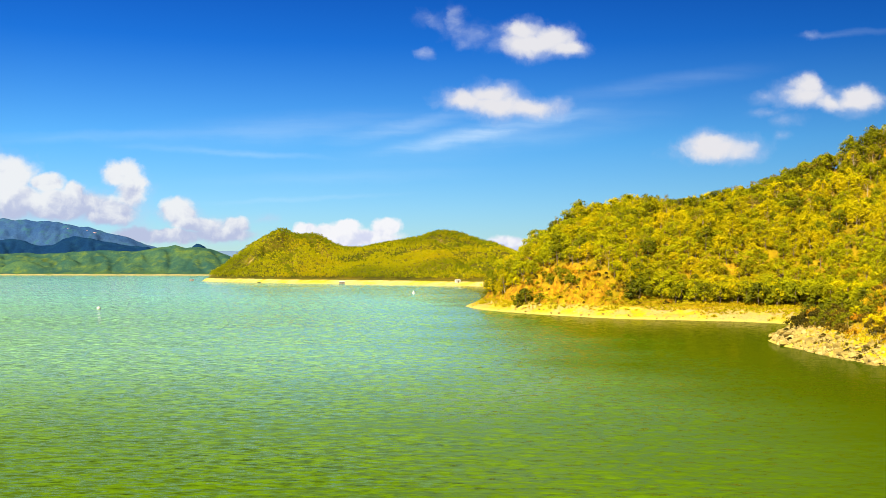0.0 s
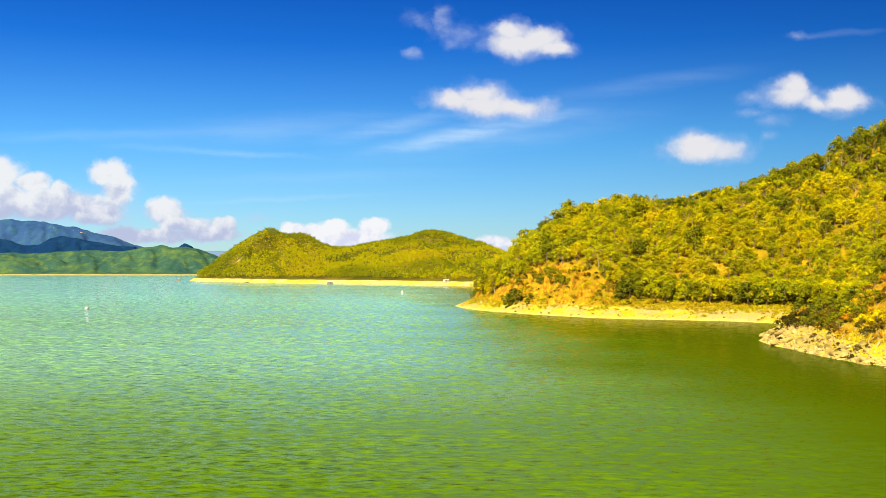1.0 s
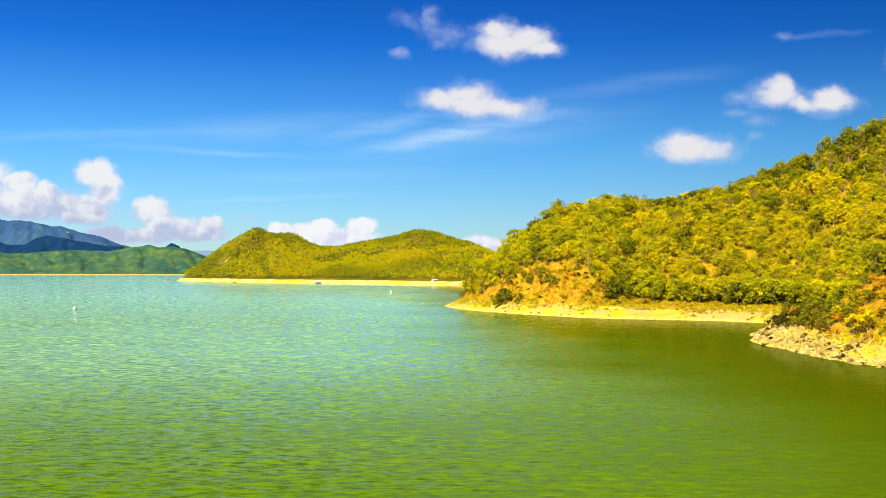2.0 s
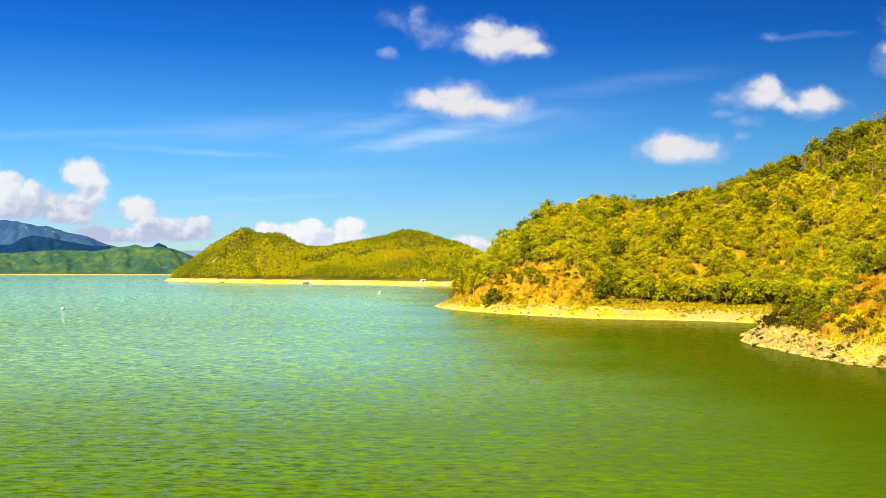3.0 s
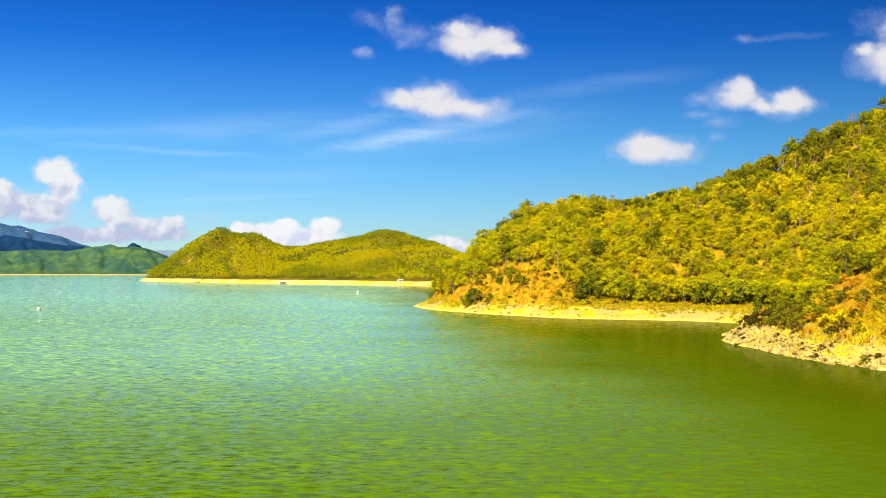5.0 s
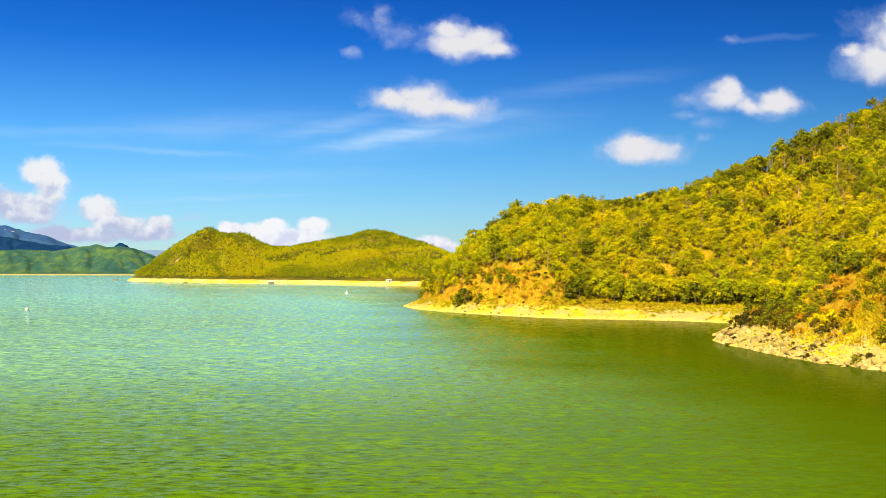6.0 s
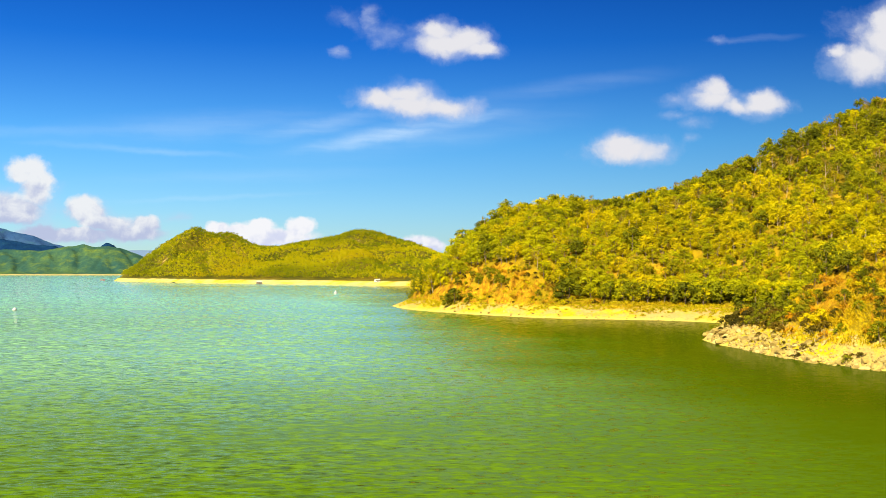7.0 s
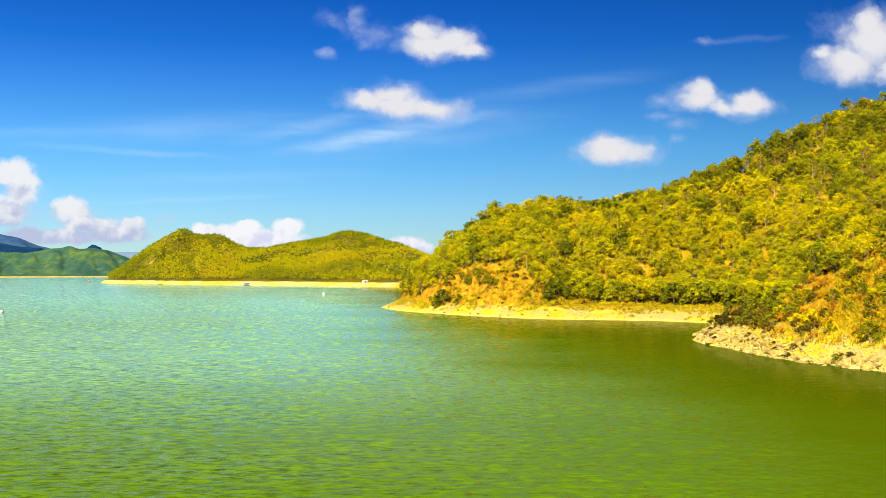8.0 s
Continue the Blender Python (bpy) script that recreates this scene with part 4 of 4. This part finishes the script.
def island_wood():
    """The island's forest: small uneven crowns all over its slopes."""
    rng = np.random.default_rng(23)
    x, y = scatter(-350, 130, 840, 1690, 4.7, rng)
    z = island_height(x, y)
    shore = np.interp(x, ISLE_SHORE_X, ISLE_SHORE_Y)
    ok = (z > 5.2) & (y > shore + 16) & (y < 1660)
    x, y, z = x[ok], y[ok], z[ok]
    vs, fs, n = [], [], 0
    models = []
    for i in range(12):
        r = np.random.default_rng(300 + i)
        h = r.uniform(4.5, 8.0)
        cs = [(r.normal(scale=1.3), r.normal(scale=1.3), h * r.uniform(0.45, 0.9)) for _ in range(4)]
        radii = r.uniform(1.4, 2.4, 4)
        lv, lf = leaves(r, cs, radii, 38, 1.15)
        hv, hf = hearts(r, cs[:1], radii[:1], 0.6)
        models.append((np.concatenate([lv, hv]), np.concatenate([lf, hf + len(lv)])))
    pick, size, turn = rng.integers(12, size=len(x)), rng.uniform(0.5, 0.95, len(x)), rng.uniform(0, 6.28, len(x))
    for i in range(len(x)):
        v, f = models[pick[i]]
        c, s = math.cos(turn[i]) * size[i], math.sin(turn[i]) * size[i]
        vs.append(np.stack([v[:, 0] * c - v[:, 1] * s + x[i], v[:, 0] * s + v[:, 1] * c + y[i], v[:, 2] * size[i] + z[i]], -1))
        fs.append(f + n)
        n += len(v)
    # darker crowns along the crest and down the gullies, gold on the dry spurs
    crest = np.interp(x, ISLE_CREST_X, ISLE_CREST_Z)
    gully = smooth_noise(x + 0.25 * y, y * 0.25, 70, 3, 2)
    dark = rng.random(len(x)) < 0.06 + 0.62 * ease(z / np.maximum(crest, 8), 0.80, 0.98) + 0.55 * ease(np.abs(gully), 0.20, 0.04) + 0.3 * smooth_noise(x, y, 120, 2, 3)
    me = mesh_from("island_forest", np.concatenate(vs), np.concatenate(fs), True)
    me.materials.append(LEAF_FAR)
    me.materials.append(LEAF_FAR_DARK)
    me.polygons.foreach_set("material_index", np.concatenate([np.full(len(f), int(k), np.int32) for f, k in zip(fs, dark)]))
    return me


tagged(part("island_forest", island_wood(), None), "dense green and gold forest on the far island", "forest", kind="stuff")


def shore_plants():
    """Low green growth in patches on the bare shore: one mesh."""
    rng = np.random.default_rng(53)
    x, y = scatter(10, 100, 232, 378, 0.9, rng)
    d, z = inland(x, y, HEADLAND), headland_height(x, y)
    patch = smooth_noise(x, y, 11, 3, 1)
    ok = (d > 2.0) & (z < 5.5) & (d < 24) & (rng.random(len(x)) < 0.36 + 1.3 * patch + 0.75 * ease(z, 1.2, 2.6))
    vs, fs, n = [], [], 0
    models = [leaves(np.random.default_rng(600 + i), [(0, 0, 0.12), (0.25, 0.1, 0.10)], [0.30, 0.22], 26, 0.20, 0.6) for i in range(6)]
    for i in np.flatnonzero(ok):
        v, f = models[rng.integers(6)]
        vs.append(v * rng.uniform(0.6, 1.9) + (x[i], y[i], z[i]))
        fs.append(f + n)
        n += len(v)
    return mesh_from("shore_plants", np.concatenate(vs), np.concatenate(fs))


tagged(part("shore_plants", shore_plants(), SHORE_LEAF), "low yellow-green plants in patches on the bare shore", "plants", kind="stuff")


# ---- rocks, scree and dry grass ----
def rock_mesh(seed):
    """A broken boulder: a rough block cut by a few planes."""
    rng = np.random.default_rng(seed)
    bm = bmesh.new()
    bmesh.ops.create_icosphere(bm, subdivisions=2, radius=1)
    cuts = [(Vector(rng.normal(size=3)).normalized(), rng.uniform(0.35, 0.68)) for _ in range(9)]
    for v in bm.verts:
        for n, d in cuts:
            over = v.co.dot(n) - d
            if over > 0:
                v.co -= n * over
        v.co *= 1 + 0.10 * noise.noise(v.co * 2.3 + Vector((seed, 0, 0)))
        v.co.x *= 1.25
        v.co.z *= 0.75
    me = bpy.data.meshes.new("rock")
    bm.to_mesh(me)
    bm.free()
    me.materials.append(ROCK)
    return me


ROCKS = [rock_mesh(s) for s in range(8)]


def lay_rocks():
    rng = np.random.default_rng(31)
    left = 280
    while left:
        y, d = rng.uniform(112, 194), abs(rng.normal(0, 1.8)) + 0.05
        x = np.interp(y, [110, 124, 142, 156, 180, 190, 196], [66, 60, 56, 55.5, 56.5, 58.5, 64]) + d
        clump = smooth_noise(np.array([x]), np.array([y]), 7, 2, 3)[0]
        if d > 4.6 or clump < -0.25 + 0.5 * rng.random() - 0.3:
            continue
        size = 0.30 + 0.85 * rng.random() ** 2.4
        ob = new("rock", ROCKS[rng.integers(8)])
        ob.matrix_basis = pose(x, y, ground_at(x, y) - size * 0.10, rng.uniform(-25, 25), rng.uniform(-25, 25), rng.uniform(0, 360)) @ Matrix.Scale(size, 4)
        tagged(ob, "pale broken boulder on the spur's bare shore", "rock", "rocks on the spur")
        left -= 1
    left = 60
    shore_x, shore_y = [9, 17, 28.6, 39, 49, 61, 71], [372, 334, 307, 288, 278, 272, 266]
    while left:
        s = rng.random() ** 1.3 * 6
        x, y = np.interp(s, range(7), shore_x), np.interp(s, range(7), shore_y)
        d = rng.uniform(0.3, 5.5)
        x, y = x + d * 0.85, y + d * 0.5
        size = 0.2 + 0.4 * rng.random() ** 2
        ob = new("rock", ROCKS[rng.integers(8)])
        ob.matrix_basis = pose(x, y, ground_at(x, y) + size * 0.1, rng.uniform(-20, 20), rng.uniform(-20, 20), rng.uniform(0, 360)) @ Matrix.Scale(size, 4)
        tagged(ob, "pale stone on the headland's bare shore", "rock", "stones on the headland shore")
        left -= 1


lay_rocks()


def scree():
    """Small stones over the bare shores: one mesh."""
    rng = np.random.default_rng(37)
    base = bmesh.new()
    bmesh.ops.create_icosphere(base, subdivisions=1, radius=1)
    bv, bf = np.array([v.co for v in base.verts]), np.array([[v.index for v in f.verts] for f in base.faces])
    base.free()
    x = np.concatenate([rng.uniform(55, 74, 17000), rng.uniform(8, 95, 7000)])
    y = np.concatenate([rng.uniform(105, 198, 17000), rng.uniform(232, 380, 7000)])
    d, z = inland(x, y, HEADLAND), headland_height(x, y)
    near = y < 205
    ok = (d > 0.1) & np.where(near, d < 6, (d < 14) & (z < 3.6)) & (rng.random(len(x)) < np.where(near, np.exp(-d / 2.6), 0.5))
    vs, fs = [], []
    for n, i in enumerate(np.flatnonzero(ok)):
        s = (0.10 + 0.34 * rng.random() ** 2) * (1 if near[i] else 0.55)
        v = bv * rng.uniform(0.6, 1.3, bv.shape) * s * np.array([1, 1, 0.7])
        vs.append(v + (x[i], y[i], z[i] + 0.02))
        fs.append(bf + n * len(bv))
    return mesh_from("scree", np.concatenate(vs), np.concatenate(fs))


tagged(part("scree", scree(), ROCK), "loose pale stones scattered over the bare shore", "stones", kind="stuff")


def dry_grass():
    """Tufts of dry grass: bent blades, one mesh."""
    rng = np.random.default_rng(41)
    n = 70000
    x = np.concatenate([rng.uniform(58, 100, n // 2), rng.uniform(9, 130, n // 2)])
    y = np.concatenate([rng.uniform(112, 200, n // 2), rng.uniform(240, 385, n // 2)])
    d, z = inland(x, y, HEADLAND), headland_height(x, y)
    patch = smooth_noise(x, y, 12, 3, 5)
    near = y < 205
    ok = (d > 3.0) & (z > 2.4) & (rng.random(n) < 0.45 + 0.7 * patch) & np.where(near, d < 45, d < 24)
    x, y, z, near = x[ok], y[ok], z[ok], near[ok]
    blades = 4
    k = len(x) * blades
    bx, by, bz = np.repeat(x, blades) + rng.normal(scale=0.22, size=k), np.repeat(y, blades) + rng.normal(scale=0.22, size=k), np.repeat(z, blades) - 0.05
    h = rng.uniform(0.18, 0.55, k)
    a = rng.uniform(0, 2 * math.pi, k)
    lean = rng.uniform(0.3, 1.1, k) * h
    wx, wy = np.cos(a) * 0.07, np.sin(a) * 0.07
    lx, ly = -np.sin(a) * lean, np.cos(a) * lean
    verts = np.stack([np.stack([bx - wx, by - wy, bz], -1), np.stack([bx + wx, by + wy, bz], -1), np.stack([bx + wx * 0.7 + lx * 0.4, by + wy * 0.7 + ly * 0.4, bz + h * 0.65], -1), np.stack([bx + lx, by + ly, bz + h], -1)], 1).reshape(-1, 3)
    i = np.arange(k) * 4
    return mesh_from("dry_grass", verts, np.concatenate([np.stack([i, i + 1, i + 2], -1), np.stack([i, i + 2, i + 3], -1)]))


tagged(part("dry_grass", dry_grass(), DRY_GRASS), "dry yellow grass tufts on the banks and spur", "grass", kind="stuff")


# ---- things on and beside the water ----
def lathe(rings, sides=20):
    """A bmesh of revolution from (radius, height) pairs, closed at both ends."""
    bm = bmesh.new()
    loops = [[bm.verts.new((r * math.cos(2 * math.pi * k / sides), r * math.sin(2 * math.pi * k / sides), z)) for k in range(sides)] for r, z in rings]
    for a, b in zip(loops, loops[1:]):
        for k in range(sides):
            bm.faces.new((a[k], a[(k + 1) % sides], b[(k + 1) % sides], b[k])).smooth = True
    bm.faces.new(loops[0][::-1])
    bm.faces.new(loops[-1])
    return bm


def box(x0, x1, y0, y1, z0, z1, bevel=0.03):
    bm = bmesh.new()
    bmesh.ops.create_cube(bm, size=1)
    for v in bm.verts:
        v.co = Vector((x0 + (v.co.x + 0.5) * (x1 - x0), y0 + (v.co.y + 0.5) * (y1 - y0), z0 + (v.co.z + 0.5) * (z1 - z0)))
    bmesh.ops.bevel(bm, geom=bm.edges[:], offset=bevel, segments=1, affect="EDGES")
    return bm


def round_buoy(x, y, r):
    base = tagged(new("buoy"), "round white plastic marker buoy floating on the lake", "buoy", "marker buoys")
    base.location = (x, y, 0)
    part("float", lathe([(r * math.sin(t), r * 0.45 - r * math.cos(t)) for t in np.linspace(0.15, math.pi - 0.15, 14)]), BUOY_WHITE, base)
    part("collar", lathe([(r * 1.0, r * 0.20), (r * 1.06, r * 0.24), (r * 1.06, r * 0.36), (r * 1.0, r * 0.40)]), BUOY_BAND, base, "grey rubber collar")
    part("lifting_ring", lathe([(r * 0.10, r * 1.38), (r * 0.14, r * 1.45), (r * 0.14, r * 1.58), (r * 0.05, r * 1.64)], 10), BUOY_BAND, base)


def cone_buoy(x, y, r):
    base = tagged(new("buoy"), "white cone-topped marker buoy floating on the lake", "buoy", "marker buoys")
    base.location = (x, y, 0)
    part("float", lathe([(r * 0.8, -r * 0.4), (r, -r * 0.2), (r, r * 0.35), (r * 0.85, r * 0.55)]), BUOY_WHITE, base)
    part("cone", lathe([(r * 0.84, r * 0.55), (r * 0.55, r * 1.1), (r * 0.22, r * 1.75), (r * 0.10, r * 1.9)]), BUOY_WHITE, base)
    part("collar", lathe([(r * 1.0, r * 0.02), (r * 1.05, r * 0.05), (r * 1.05, r * 0.15), (r * 1.0, r * 0.18)]), BUOY_BAND, base, "grey rubber collar")


round_buoy(-111.3, 345.9, 0.66)
cone_buoy(-16.6, 606, 1.0)


def hull_mesh(length, beam, depth):
    """An open boat's hull: pointed bow, flat stern, flared sides."""
    bm = bmesh.new()
    rows = []
    for i in range(9):
        s = i / 8
        half = beam / 2 * (1 - max(0, (s - 0.45) / 0.55) ** 2.2) * (0.85 + 0.15 * min(1, s / 0.3))
        rise = depth * (1 + 0.5 * max(0, s - 0.5) ** 2 * 4)
        px, keel = (s - 0.5) * length, -0.25 * depth * (1 - max(0, (s - 0.7) / 0.3) ** 2)
        rows.append([bm.verts.new((px, y, z)) for y, z in ((-half, rise), (-half * 0.75, 0.1 * depth), (0, keel), (half * 0.75, 0.1 * depth), (half, rise), (half * 0.86, rise), (0, 0.25 * depth), (-half * 0.86, rise))])
    for a, b in zip(rows, rows[1:]):
        for k in range(8):
            bm.faces.new((a[k], a[(k + 1) % 8], b[(k + 1) % 8], b[k]))
    bm.faces.new(rows[0][::-1])
    bmesh.ops.remove_doubles(bm, verts=bm.verts[:], dist=0.01)
    bmesh.ops.recalc_face_normals(bm, faces=bm.faces[:])
    return bm


def roofed_boat(x, y, turn, length):
    base = tagged(new("boat"), "small red-hulled roofed boat out on the lake", "boat")
    base.matrix_basis = pose(x, y, 0, 0, 0, turn)
    part("hull", hull_mesh(length, length * 0.28, 0.9), RED_PAINT, base)
    part("cabin", box(-length * 0.30, length * 0.12, -0.75, 0.75, 0.5, 2.0), GREY_WALL, base)
    roof = part("roof", box(-length * 0.36, length * 0.2, -1.0, 1.0, 2.3, 2.45), ROOFING, base, "pale sheet roof")
    for px in (-length * 0.32, length * 0.16):
        for py in (-0.85, 0.85):
            part("post", box(px - 0.05, px + 0.05, py - 0.05, py + 0.05, 0.6, 2.3, 0.01), HULL, base)
    part("engine", box(-length * 0.52, -length * 0.44, -0.25, 0.25, 0.5, 1.3), HULL, base)


def skiff(x, y, turn):
    base = tagged(new("boat"), "small dark wooden boat moored at the island shore", "boat")
    base.matrix_basis = pose(x, y, 0, 0, 0, turn)
    part("hull", hull_mesh(4.6, 1.3, 0.7), HULL, base)
    for px in (-1.1, 0.3):
        part("thwart", box(px - 0.15, px + 0.15, -0.5, 0.5, 0.42, 0.48, 0.01), GREY_WALL, base)


def gable(x0, x1, y0, y1, z0, z1):
    bm = bmesh.new()
    mid = (y0 + y1) / 2
    ring = []
    for px in (x0, x1):
        ring.append([bm.verts.new((px, py, pz)) for py, pz in ((y0, z0), (mid, z1), (y1, z0), (y1, z0 - 0.12), (mid, z1 - 0.12), (y0, z0 - 0.12))])
    for k in range(6):
        bm.faces.new((ring[0][k], ring[0][(k + 1) % 6], ring[1][(k + 1) % 6], ring[1][k]))
    bm.faces.new(ring[0][::-1])
    bm.faces.new(ring[1])
    return bm


def hut(name, label, x, y, z, length, width, height, wall, turn, floats):
    base = tagged(new(name), label, "hut")
    base.matrix_basis = pose(x, y, z, 0, 0, turn)
    low = 0.55 if floats else 0.0
    part("wall", box(-length / 2, length / 2, -width / 2, width / 2, low, low + height), wall, base)
    part("roof", gable(-length * 0.56, length * 0.56, -width * 0.68, width * 0.68, low + height, low + height + width * 0.32), ROOFING, base, "pale sheet roof")
    part("door", box(-0.45, 0.45, -width / 2 - 0.05, -width / 2 - 0.004, low + 0.02, low + min(2.0, height - 0.2), 0.01), HULL, base)
    for px in (-length * 0.33, length * 0.33):
        part("window", box(px - 0.4, px + 0.4, -width / 2 - 0.05, -width / 2 - 0.004, low + 0.9, low + min(1.8, height - 0.3), 0.01), HULL, base)
    if floats:
        part("deck", box(-length * 0.62, length * 0.62, -width * 0.75, width * 0.75, 0.3, 0.54), HULL, base)
        for py in (-width * 0.5, width * 0.5):
            part("pontoon", box(-length * 0.6, length * 0.6, py - 0.35, py + 0.35, -0.3, 0.3, 0.15), BUOY_BAND, base)


roofed_boat(-376, 1600, 20, 7.4)
skiff(-216, 1256, 35)
hut("raft_house", "grey floating raft house moored by the island", -104.5, 1106, 0, 5.4, 3.2, 1.9, GREY_WALL, 12, True)
hut("hut", "small white-walled hut on the island's bare shore", 13.6, 982, float(island_height(np.array([13.6]), np.array([982.0]))[0]) - 0.2, 4.6, 3.0, 2.0, WHITE_WALL, 25, False)


def cliff(right, up, size):
    """A bare pinkish crag high on the mountain, in the direction given by its slopes to the right and upwards."""
    ys = np.arange(4200.0, 4860.0, 2.0)
    ground = mountain_height(right * ys, ys)
    hit = np.flatnonzero(ground >= 12 + up * ys)
    y = float(ys[hit[0]]) if len(hit) else 4780.0
    ob = new("cliff", CRAG)
    ob.matrix_basis = pose(right * y, y, 12 + up * y - size * 0.25, 8, 0, 30) @ Matrix.Diagonal((size, size * 0.6, size * 0.9, 1))
    tagged(ob, "bare pinkish rock cliff high on the mountain", "cliff", "mountain cliffs")


CRAG_ROCK = plain("pinkish_cliff_rock", (0.42, 0.24, 0.26), (0.26, 0.16, 0.18), 0.05, 0.95, 0.4)
CRAG = rock_mesh(77)
CRAG.materials.clear()
CRAG.materials.append(CRAG_ROCK)
for right, up, size in ((-0.326, 0.0372, 13), (-0.333, 0.0390, 8), (-0.351, 0.0412, 7)):
    cliff(right, up, size)
